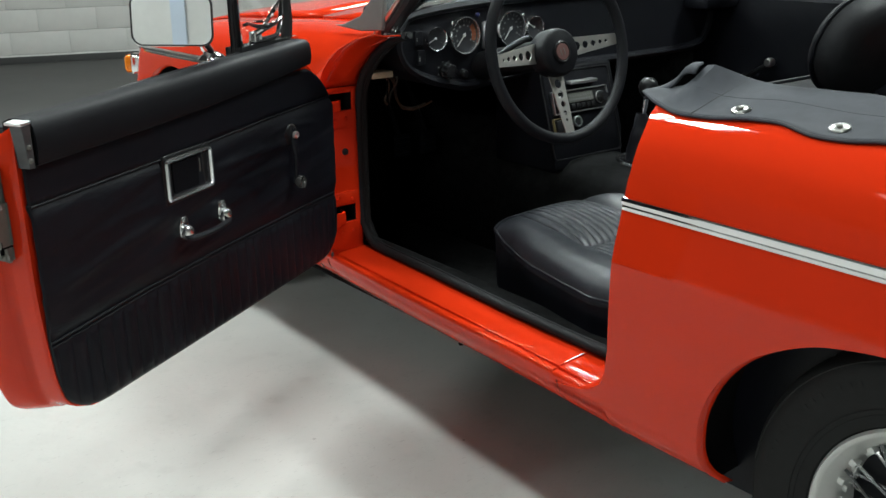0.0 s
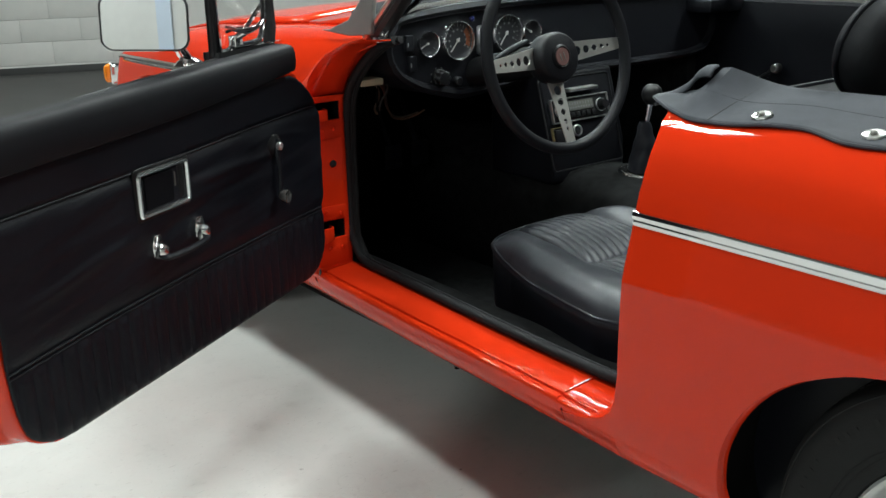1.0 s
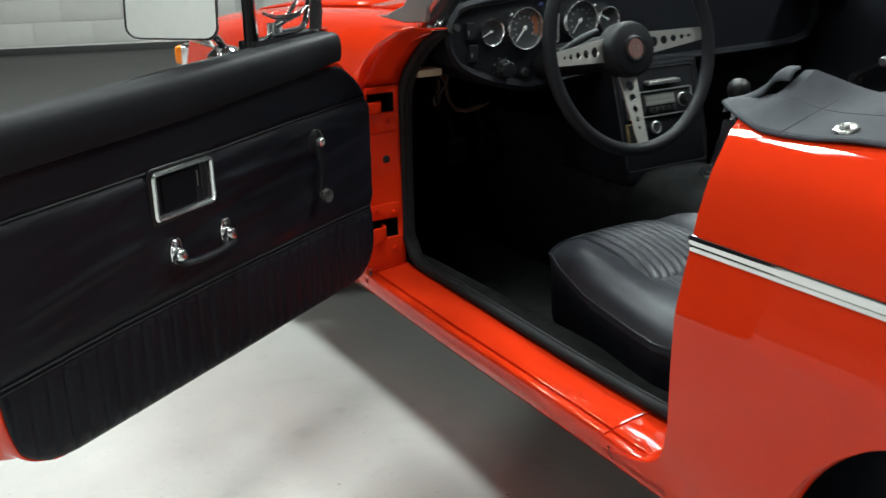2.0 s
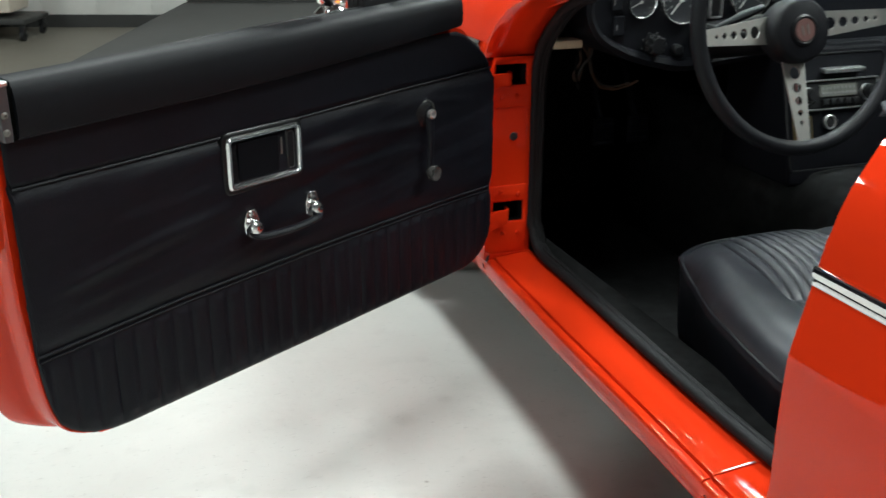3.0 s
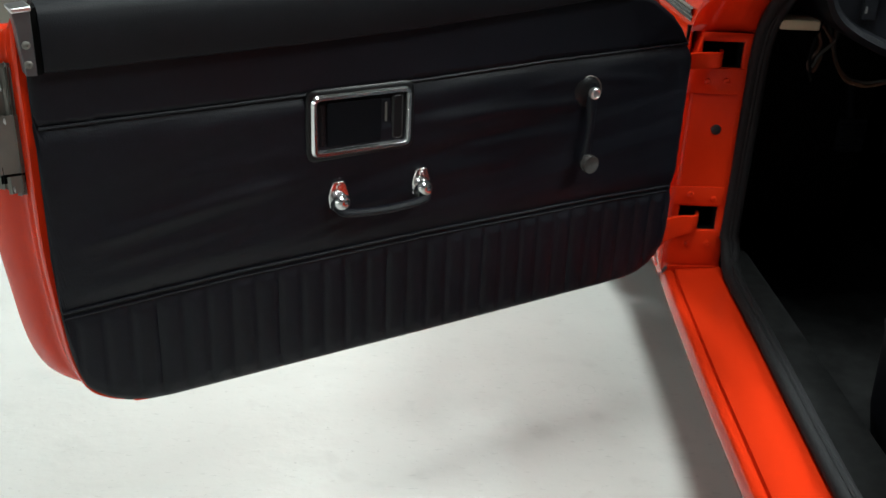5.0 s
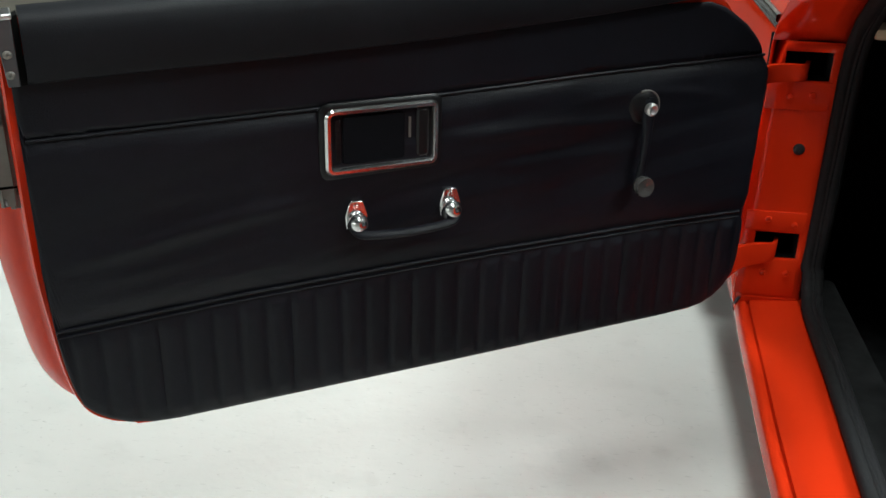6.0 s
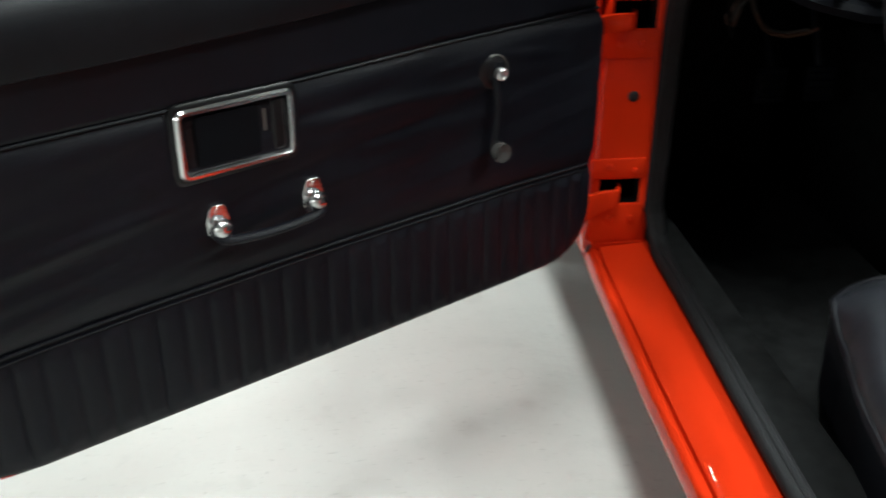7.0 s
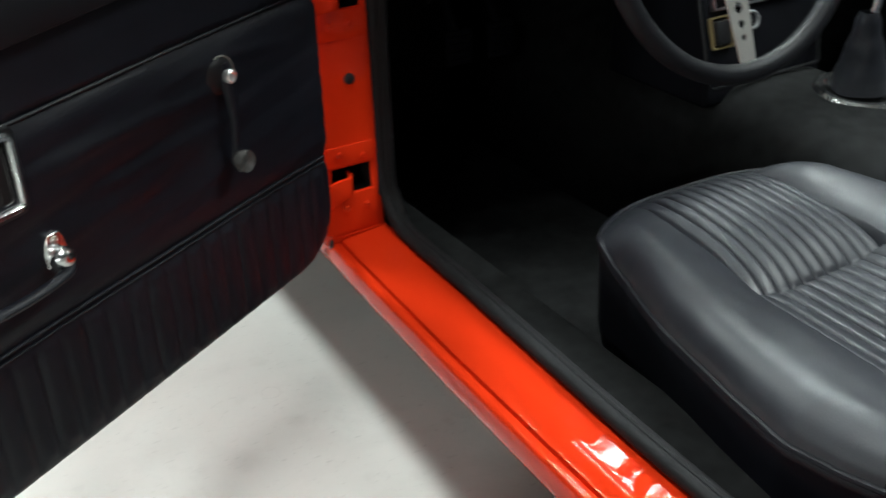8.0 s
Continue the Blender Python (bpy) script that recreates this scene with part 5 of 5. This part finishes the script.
turned(b, [(0.070, 0.0), (0.072, 0.008), (0.068, 0.014), (0.058, 0.013), (0.054, 0.004), (0.050, 0.0)], Matrix.Translation((0.778, -0.366, 0.508)) @ pose(0, 0, 0, 4), 40)
part("gaiter_ring", b, STUD, lever, "chrome gaiter ring")

# ---- pedals, loose wiring, bare board under the dash ----
for x in (0.372, 0.462):
    b = bmesh.new()
    block(b, (x - 0.027, 0.165, 0.495), (x + 0.027, 0.176, 0.560), None, 0.004)
    for k in range(4):
        block(b, (x - 0.024, 0.160, 0.502 + 0.014 * k), (x + 0.024, 0.167, 0.509 + 0.014 * k), None, 0.001)
    tube(b, [(x, 0.176, 0.545), (x, 0.25, 0.66), (x, 0.36, 0.80)], 0.008, 8)
    part("pedal", b, DIM_TRIM, car, "black rubber pedal")
b = bmesh.new()
block(b, (0.114, -0.088, 0.771), (0.174, -0.040, 0.786), None, 0.002)
part("fibre_board", b, BOARD, car, "bare brown board edge under the dash")
for mat, ends in ((WIRE, [(0.200, -0.01, 0.775), (0.226, -0.012, 0.742), (0.262, 0.030, 0.690), (0.310, 0.046, 0.655), (0.330, 0.01, 0.666), (0.345, -0.014, 0.682)]),
                                 (WIRE2, [(0.215, -0.005, 0.775), (0.232, -0.008, 0.735), (0.270, 0.034, 0.680), (0.314, 0.044, 0.660), (0.335, 0.0, 0.676)]),
                                 (WIRE, [(0.190, -0.02, 0.780), (0.206, -0.022, 0.735), (0.192, -0.02, 0.705), (0.205, -0.015, 0.690), (0.216, -0.01, 0.715)]),
                                 (UNDER, [(0.20, -0.03, 0.78), (0.186, -0.04, 0.72), (0.195, -0.04, 0.68)]),
                                 (WIRE2, [(0.222, -0.02, 0.790), (0.228, -0.025, 0.748), (0.205, -0.03, 0.722), (0.196, -0.03, 0.700)]),
                                 (WIRE, [(0.235, 0.0, 0.765), (0.245, 0.01, 0.715), (0.285, 0.04, 0.664), (0.318, 0.036, 0.657)])):
    b = bmesh.new()
    tube(b, smooth_path(ends, 6), 0.0026, 6)
    part("loose_wire", b, mat, car)

# ---- seats ----
def pleat(x, c, half, pitch):
    """Depth of the stitched grooves of a pleated panel."""
    if abs(x - c) > half:
        return 0.0
    return -0.0046 * (abs(((x - c) / pitch + 0.5) % 1.0 - 0.5) * 2) ** 3


def seat_parts(cx):
    yf, yb = -0.405, -0.925
    def half(t):          # half width from front (0) to back (1)
        return lerp([(0.0, 0.186), (0.06, 0.190), (0.175, 0.198), (0.36, 0.222), (0.63, 0.249), (0.80, 0.262), (0.92, 0.256), (1.0, 0.246)], t)
    bb = bmesh.new()
    rows = []
    ny, fold, pleats = 170, 0.46, 11
    for j in range(ny + 1):
        t = j / ny
        y = yf + (yb - yf) * t
        wide = half(t)
        mid = lerp([(0.0, 0.096), (0.12, 0.104), (0.30, 0.108), (0.46, 0.114), (1.0, 0.122)], t)      # the pleats fan out towards the back
        shift = lerp([(0.0, 0.010), (0.12, 0.006), (0.30, 0.0), (0.46, -0.010), (1.0, -0.014)], t)
        far_wide = wide + lerp([(0.0, 0.010), (0.1, 0.022), (0.3, 0.030), (0.6, 0.016), (1.0, 0.0)], t)
        across_x = [-wide + (wide - mid + shift) * k / 56 for k in range(56)] + [shift - mid + 2 * mid * k / (pleats * 12) for k in range(pleats * 12)] + [shift + mid + (far_wide - mid - shift) * k / 56 for k in range(57)]
        row = []
        for dx in across_x:
            x, d, s = cx + dx, abs(dx - shift), dx / (far_wide if dx > 0 else wide)
            side = (far_wide - shift) if dx > shift else (wide + shift)
            yy = y + (0.022 - 0.055 * abs(s) ** 3.2) * max(0.0, 1 - t * 2.4) ** 1.3
            z = lerp([(0.0, 0.456), (0.04, 0.447), (0.10, 0.436), (0.2, 0.426), (0.4, 0.421), (0.8, 0.420), (1.0, 0.428)], t)
            full = lerp([(0.0, 0.460), (0.05, 0.469), (0.15, 0.473), (0.3, 0.471), (0.5, 0.465), (1.0, 0.462)], t)
            edge = max(0.0, min((side - d) / 0.058, t * (yf - yb) / 0.045, 1.0))
            z += (full - z) * math.sqrt(max(0.0, 1 - (1 - edge) ** 2))
            if d <= mid:
                # pleated thigh roll, then the lower pleated base behind it
                crown = 1 - (d / mid) ** 4
                u = t / fold
                if u < 1:
                    z += 0.013 * math.sin(math.pi * min(1.0, u ** 0.85)) ** 0.8 * crown
                    z -= 0.017 * u ** 7
                else:
                    z += -0.006 * math.exp(-(t - fold) / 0.02) - 0.012 * crown - 0.004
                ph = abs(((dx - shift + mid) / (2 * mid) * pleats) % 1.0 - 0.5) * 2
                z -= 0.0042 * ph ** 4 * min(1, max(0, t - 0.01) / 0.05)
            else:
                # side bolster: nearly flat from the seam, then round to the outer edge
                r = (d - mid) / (side - mid)
                z += (0.004 * math.sin(math.pi * min(1.0, r)) - 0.004 * (1 - r) ** 8) * min(1.0, t / 0.12)
                if dx > 0:
                    z += 0.014 * math.sin(math.pi * min(1.0, r ** 0.9)) * min(1.0, t / 0.16) ** 0.7
                z += (0.0018 * noise.noise((x * 13, y * 8, 4)) + 0.0006 * noise.noise((x * 42, y * 26, 8))) * min(1, edge)
            row.append((x, yy, z))
        rows.append(row)
    skin(bb, rows)
    seat = part("seat", bb, SEATV, car, "black leather bucket seat with pleated centre", sharp=70)
    rim = [rows[j][0] for j in range(ny, 0, -1)] + rows[0] + [rows[j][-1] for j in range(1, ny + 1)]
    rim = [Vector(p) for p in rim][::3]
    bb = bmesh.new()
    tube(bb, rim, 0.0042, 8)
    part("piping", bb, VINYL, seat, "black edge piping")
    bb = bmesh.new()
    tube(bb, [Vector((cx + (p.x - cx) * 0.99, -0.66 + (p.y + 0.66) * 0.99, p.z - 0.013)) for p in rim], 0.0022, 6)
    part("lower_seam", bb, VINYL, seat)
    bb = bmesh.new()
    c = Vector((cx, -0.66, 0))
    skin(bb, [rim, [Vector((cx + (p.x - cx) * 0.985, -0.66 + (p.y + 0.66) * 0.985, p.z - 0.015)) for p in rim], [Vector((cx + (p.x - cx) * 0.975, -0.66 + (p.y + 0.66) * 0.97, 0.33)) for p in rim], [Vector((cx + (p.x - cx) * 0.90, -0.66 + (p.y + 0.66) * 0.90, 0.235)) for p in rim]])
    # The undercut's shade is put into this side's near-black colour.
    solid(part("cushion_side", bb, VINYL, seat, "cushion side, blackened for the shade below the piping"), 0.004)
    # backrest, leaning back
    lean = Matrix.Translation((cx, -0.925, 0.40)) @ pose(0, 0, 0, 17)
    bb = bmesh.new()
    rows = []
    for j in range(41):
        t = j / 40
        z = 0.478 * t
        hw = lerp([(0, 0.235), (0.15, 0.25), (0.6, 0.245), (0.85, 0.215), (0.95, 0.17), (1.0, 0.11)], t)
        row = []
        for i in range(61):
            s = 2 * i / 60 - 1
            d = 0.035 * max(0, abs(s) - 0.4) * min(1, (1 - t) * 3)
            e = min((1 - abs(s)) * hw / 0.04, (1 - t) * 0.5 / 0.04, 1)
            y = 0.02 + d - 0.03 * (1 - math.sqrt(max(0, 1 - (1 - e) ** 2))) + pleat(s * hw, 0, 0.104, 0.0208) * min(1, (1 - t) * 6)
            row.append(lean @ Vector((s * hw, y, z)))
        rows.append(row)
    skin(bb, rows)
    back = part("backrest", bb, SEATV, seat, "pleated black leather backrest", sharp=70)
    rim = [Vector(p) for p in [r[0] for r in rows] + rows[-1][1:-1] + [r[-1] for r in reversed(rows)]]
    bb = bmesh.new()
    tube(bb, rim[::2], 0.0045, 8)
    part("backrest_piping", bb, VINYL, seat)
    bb = bmesh.new()
    skin(bb, [rim, [p + lean.to_3x3() @ Vector((0, -0.07, 0)) for p in rim], [lean @ Vector((0, -0.095, 0.25))] * len(rim)])
    part("backrest_shell", bb, VINYL, seat)
    # ball headrest
    bb = bmesh.new()
    hm = Matrix.Translation((cx, -1.172, 0.925)) @ pose(0, 0, 0, 12)
    prof = [(0.0, -0.045), (0.06, -0.043), (0.082, -0.036), (0.090, -0.026), (0.092, -0.018), (0.0925, 0.004), (0.090, 0.010), (0.080, 0.016), (0.05, 0.020), (0.0, 0.022)]
    fm = hm @ pose(0, 0, 0, -90) @ Matrix.Diagonal((1.28, 0.92, 1.25, 1))
    turned(bb, prof, fm, 44)
    part("headrest", bb, HEADV, seat, "rounded black headrest with piped edge", sharp=70)
    bb = bmesh.new()
    tube(bb, [fm @ Vector((0.0935 * math.cos(2 * math.pi * k / 48), 0.0935 * math.sin(2 * math.pi * k / 48), 0.002)) for k in range(48)], 0.004, 8, closed=True)
    part("headrest_piping", bb, VINYL, seat)
    for s in (-1, 1):
        bb = bmesh.new()
        tube(bb, [(cx + s * 0.05, -1.19, 0.91), (cx + s * 0.05, -1.155, 0.80)], 0.006, 8)
        part("headrest_post", bb, CHROME, seat)
    # recliner cheek at the cushion's rear corner
    for s in (-1, 1):
        bb = bmesh.new()
        turned(bb, [(0.055, 0), (0.06, 0.006), (0.055, 0.014), (0.0, 0.016)], Matrix.Translation((cx + s * 0.238, -0.968, 0.388)) @ pose(0, 0, 0, 0, 90 * s), 28)
        part("recliner_cheek", bb, PLASTIC, seat)
        bb = bmesh.new()
        tube(bb, [(cx + s * 0.255, -0.945, 0.315), (cx + s * 0.262, -0.93, 0.32), (cx + s * 0.262, -0.905, 0.325)], [0.004, 0.004, 0.006], 8)
        part("recliner_lever", bb, STEEL, seat)
    for s in (-1, 1):
        bb = bmesh.new()
        block(bb, (cx + s * 0.17 - 0.012, -0.95, 0.212), (cx + s * 0.17 + 0.012, -0.42, 0.238), None, 0.003)
        part("seat_runner", bb, UNDER, seat)
    return seat


seat_parts(0.390)
seat_parts(2 * CX - 0.390)
b = bmesh.new()
block(b, (0.163, -0.640, 0.262), (0.176, -0.615, 0.285), None, 0.003)
part("belt_anchor", b, ALU, car, "small pale metal anchor by the seat")

# ---- folded hood cover along the cockpit rim ----
COVER_Y = [-0.955 - 0.015 * k for k in range(48)]


HEM = [(p.x, p.y) for p in smooth_path([(-1.66, 0.12, 0), (-1.45, 0.088, 0), (-1.41, 0.082, 0), (-1.367, 0.066, 0), (-1.315, 0.061, 0), (-1.25, 0.080, 0), (-1.205, 0.074, 0), (-1.15, 0.060, 0), (-1.08, 0.052, 0), (-1.02, 0.072, 0), (-0.975, 0.092, 0), (-0.955, 0.105, 0)], 6)]


def rim_z(y, x):
    """Height of the wing's shoulder at x."""
    return lerp([(sx + lerp(PLAN, y), 0.70 + (sz - 0.70) * (lerp(TOP, y) - 0.70) / 0.145) for sz, sx in SECTION if sz > 0.76], x)


def cover_row(y, n=16):
    peak = math.exp(-((y + 1.055) / 0.035) ** 2)
    o = lerp(HEM, y)
    wave = 0.004 * math.sin(y * 31) + 0.003 * math.sin(y * 57 + 1)
    inner_z = lerp([(-1.66, 0.87), (-1.3, 0.868), (-1.15, 0.867), (-1.05, 0.868), (-0.955, 0.845)], y) + 0.030 * peak
    inner_x = lerp([(-1.66, 0.34), (-1.4, 0.25), (-1.15, 0.225), (-1.0, 0.20), (-0.955, 0.13)], y) - 0.05 * peak
    oz = rim_z(y, o) + 0.0035 + wave * 0.2
    row = []
    for k in range(n + 1):
        f = k / n
        x = o + (inner_x - o) * f
        z = oz + (inner_z - oz) * f ** 1.1 + 0.004 * math.sin(f * 3.14) + 0.0025 * noise.noise((x * 18, y * 14, 2))
        z = max(z, rim_z(y, x) + 0.003)
        row.append(Vector((x, y, z)))
    row += [Vector((inner_x + 0.012, y, inner_z - 0.006)), Vector((inner_x + 0.02, y, inner_z - 0.05)), Vector((inner_x + 0.02, y, inner_z - 0.14))]
    return row


b = bmesh.new()
skin(b, [cover_row(y) for y in COVER_Y])
cover = part("hood_cover", b, CLOTH, car, "dark grey cloth hood cover with press studs")
solid(cover, 0.003, 1)
b = bmesh.new()
tube(b, [cover_row(y)[0] + Vector((0.001, 0, 0.001)) for y in COVER_Y], 0.0028, 6)
part("cover_hem", b, CLOTH, cover)
b = bmesh.new()
tube(b, [cover_row(y)[8] + Vector((0, 0, 0.0030)) for y in COVER_Y[3:]], 0.0006, 5)
tube(b, [cover_row(-1.10)[k] + Vector((0, 0, 0.0032)) for k in range(0, 16)], 0.0009, 5)
part("cover_seam", b, material("dark_thread", (0.03, 0.03, 0.033), 0.7), cover)
b = bmesh.new()
fold = smooth_path([(0.150, -1.045, 0.897), (0.165, -1.01, 0.890), (0.170, -0.985, 0.868), (0.150, -0.965, 0.850), (0.125, -0.955, 0.845)], 6)
skin(b, [[p + Vector((0, 0, 0.004)) for p in fold], [p + Vector((-0.018, -0.006, 0.002)) for p in fold], [p + Vector((-0.034, -0.012, -0.008)) for p in fold]])
solid(part("cover_fold", b, CLOTH, cover), 0.004)
for y in (-1.167, -1.338, -1.505):
    p = cover_row(y)[3]
    b = bmesh.new()
    sm = Matrix.Translation(p + Vector((0, 0, 0.003))) @ pose(0, 0, 0, 0, -14)
    turned(b, [(0.0156, 0), (0.0162, 0.0014), (0.0150, 0.0038), (0.0122, 0.0044), (0.0100, 0.0030), (0.0050, 0.0026), (0.0, 0.0026)], sm, 26)
    stud = part("press_stud", b, NICKEL, cover, "dull chrome press stud")
    b = bmesh.new()
    turned(b, [(0.0044, 0.002), (0.0044, 0.0062), (0.0030, 0.0074), (0.0, 0.0074)], sm, 14)
    part("stud_post", b, ZINC, cover, "dull stud post")

# ---- road wheels: wire spokes, chrome spinner ----
def road_wheel(y, left=True):
    s = 1 if left else -1
    x0 = 0.012 if left else 2 * CX - 0.012
    m = Matrix.Translation((x0, y, 0.295)) @ pose(0, 0, 0, 0, -90 * s)      # local z points outwards
    bb = bmesh.new()
    turned(bb, [(0.180, -0.008), (0.186, 0.003), (0.205, 0.009), (0.235, 0.013), (0.262, 0.010), (0.280, 0.002), (0.290, -0.012), (0.2945, -0.030), (0.296, -0.075), (0.2945, -0.120), (0.286, -0.145), (0.25, -0.157), (0.20, -0.150), (0.19, -0.14)], m, 72)
    tyre = part("road_wheel", bb, TYRE, car, "black tyre on a silver wire wheel")
    bb = bmesh.new()
    for k in range(150):
        block(bb, (0.290, -0.0036, -0.044), (0.2945, 0.0036, -0.026), m @ pose(0, 0, 0, 0, 0, 2.4 * k), 0.0)
    tagged(part("tread_edge", bb, TYRE, tyre), kind="stuff")
    bb = bmesh.new()
    for r, h in ((0.204, 0.0092), (0.212, 0.0108), (0.279, 0.0035)):
        tube(bb, [m @ Vector((r * math.cos(2 * math.pi * k / 72), r * math.sin(2 * math.pi * k / 72), h - 0.001)) for k in range(72)], 0.0016, 5, closed=True)
    part("sidewall_rib", bb, TYRE, tyre)
    if left and y < 0:
        for k in range(13):
            if k in (4, 5, 9):
                continue
            bb = bmesh.new()
            block(bb, (0.240, -0.0030, 0.0112), (0.254, 0.0030, 0.0124), m @ pose(0, 0, 0, 0, 0, 176 - 4.0 * k - 100), 0.0005)
            part("raised_lettering", bb, TYRE, tyre, "worn raised sidewall lettering, unreadable")
    bb = bmesh.new()
    turned(bb, [(0.150, -0.11), (0.154, -0.04), (0.158, -0.022), (0.166, -0.010), (0.170, -0.001), (0.173, 0.003), (0.179, 0.006), (0.183, 0.001), (0.176, -0.012), (0.172, -0.11)], m, 72)
    part("wheel_rim", bb, RIM, tyre, "silver painted rim")
    bb = bmesh.new()
    turned(bb, [(0.040, -0.09), (0.042, -0.02), (0.036, 0.0), (0.030, 0.012), (0.0, 0.015)], m, 28)
    part("hub", bb, CHROME, tyre)
    for k in range(48):
        a = 7.5 * k
        t = 9 if k % 2 else -9
        ra, za = (0.040, -0.012) if k % 4 < 2 else (0.042, -0.075)
        zb = -0.028 if k % 4 < 2 else -0.060
        p1 = m @ pose(0, 0, 0, 0, 0, a + t * 3) @ Vector((ra, 0, za))
        p2 = m @ pose(0, 0, 0, 0, 0, a) @ Vector((0.156, 0, zb))
        bb = bmesh.new()
        tube(bb, [p1, p1.lerp(p2, 0.9), p1.lerp(p2, 0.91), p2], [0.0030, 0.0030, 0.0048, 0.0048], 6)
        part("wire_spoke", bb, CHROME, tyre)
    bb = bmesh.new()
    for k in range(48):
        block(bb, (0.1475, -0.0055, -0.052 if k % 2 else -0.036), (0.158, 0.0055, -0.040 if k % 2 else -0.022), m @ pose(0, 0, 0, 0, 0, 7.5 * k), 0.001)
    tagged(part("spoke_seats", bb, RIM, tyre, "dimpled spoke seats round the rim"), kind="stuff")
    bb = bmesh.new()
    turned(bb, [(0.10, -0.13), (0.105, -0.12), (0.10, -0.11), (0.0, -0.11)], m, 28)
    part("brake_drum", bb, UNDER, tyre)
    return tyre


for y in (AXLE_R, AXLE_F):
    for left in (True, False):
        road_wheel(y, left)

# front indicator on the nose of the near wing
IM = Matrix.Translation((0.082, 1.376, 0.668)) @ Matrix(((0.6, -0.8, 0, 0), (0.8, 0.6, 0, 0), (0, 0, 1, 0), (0, 0, 0, 1)))      # local y points outwards
b = bmesh.new()
rows = [[IM @ Vector((x, y, z)) for x, z in rounded(-0.030 + i, 0.030 - i, -0.034 + i, 0.034 - i, 0.012)] for i, y in ((0.0, -0.05), (0.0, 0.004), (-0.002, 0.008), (-0.002, 0.013), (0.003, 0.018), (0.008, 0.018))]
vs = skin(b, rows, closed=True)
b.faces.new(vs[-1])
lamp = part("front_indicator", b, CHROME, car, "chrome-based amber front indicator")
b = bmesh.new()
rows = [[IM @ Vector((x, y, z)) for x, z in rounded(-0.026 + i, 0.026 - i, -0.029 + i, 0.029 - i, 0.009)] for i, y in ((0.0, 0.014), (0.0005, 0.022), (0.002, 0.032), (0.004, 0.038), (0.008, 0.041))]
vs = skin(b, rows, closed=True)
b.faces.new(vs[-1])
lens = part("lens", b, AMBER, lamp, "ribbed amber plastic lens")
for k in range(3):
    b = bmesh.new()
    frame_ring(b, -0.0270, 0.0270, -0.0300, 0.0300, 0.009, 0.004, 0.018 + 0.006 * k, 0.021 + 0.006 * k, IM)
    part("lens_rib", b, AMBER, lens)

# small things under the sill: jacking stub and exhaust
b = bmesh.new()
tube(b, [(0.08, -0.50, 0.232), (0.050, -0.50, 0.236)], 0.006, 10)
part("jacking_stub", b, UNDER, car)
b = bmesh.new()
tube(b, [(0.26, 0.5, 0.17), (0.27, -0.7, 0.165), (0.27, -1.2, 0.175)], 0.022, 12)
turned(b, [(0.0, -0.22), (0.06, -0.2), (0.065, 0), (0.06, 0.2), (0, 0.22)], Matrix.Translation((0.27, -0.85, 0.185)) @ pose(0, 0, 0, 90), 20)
part("exhaust_pipe", b, UNDER, car)
carpet("underbody", (0.13, -2.2, 0.197), (1.28, 1.4, 0.202), 0.002, UNDER)

# ---- trolley by the far wall ----
TP = Matrix.Translation((-1.17, 5.72, 0)) @ pose(0, 0, 0, 0, 0, -19.8)
trolley = tagged(new("tool_trolley"), "low pale trolley with dark base rail on castors", "trolley")
trolley.matrix_basis = TP
WORLD_OF[trolley] = TP
b = bmesh.new()
block(b, (-0.75, -0.22, 0.115), (0.18, 0.22, 0.15), TP, 0.006)
part("base_rail", b, SKIRT, trolley, "dark base rail")
b = bmesh.new()
block(b, (-0.74, -0.12, 0.18), (0.05, 0.21, 0.62), TP, 0.012)
# White cabinet; the warm light on it is mixed into the enamel colour.
part("cabinet", b, material("warm_glow_enamel", (0.68, 0.60, 0.50), 0.4, vary=0.05), trolley, "white enamel cabinet, warm glow put into its colour")
for x in (-0.62, 0.14):
    for y in (-0.17, 0.17):
        b = bmesh.new()
        turned(b, [(0.018, -0.014), (0.040, -0.012), (0.042, 0), (0.040, 0.012), (0.018, 0.014)], TP @ Matrix.Translation((x, y, 0.043)) @ pose(0, 0, 0, 0, 90), 20)
        block(b, (x - 0.017, y - 0.02, 0.05), (x + 0.017, y + 0.02, 0.114), TP, 0.003)
        part("castor", b, RUBBER, trolley, "black castor")

# ---- blocks of the wall behind, laid in running bond ----
COURSE, LENGTH = 0.157, 0.40
blank = None
for j in range(9):
    for i in range(12):
        x = -5.0 + LENGTH * i + (0.2 if j % 2 else 0)
        z = 0.093 + COURSE * j
        if blank is None:
            bb = bmesh.new()
            block(bb, (0, -0.005, 0), (LENGTH - 0.0022, 0.02, COURSE - 0.0045), None, 0.002)
            blank = part("block", bb, WHITE, wall_north, m=ROOM @ Matrix.Translation((x, N, z)))
        else:
            ob = new("block", blank.data)
            ob.matrix_basis = ROOM @ Matrix.Translation((x, N + random.uniform(-0.0012, 0.0012), z))
            ob.parent, ob.matrix_parent_inverse = wall_north, ROOM.inverted()
for lo, hi in (((W, N - 0.005, 0.093 + 9 * COURSE), (E_, N + 0.01, CEIL)), ((-5.0 + 12 * LENGTH + 0.2, N - 0.005, 0.093), (E_, N + 0.01, 0.093 + 9 * COURSE)), ((W, N - 0.005, 0.093), (-5.0, N + 0.01, 0.093 + 9 * COURSE))):
    bb = bmesh.new()
    block(bb, lo, hi, None)
    part("plain_wall_face", bb, WHITE, wall_north, m=ROOM)
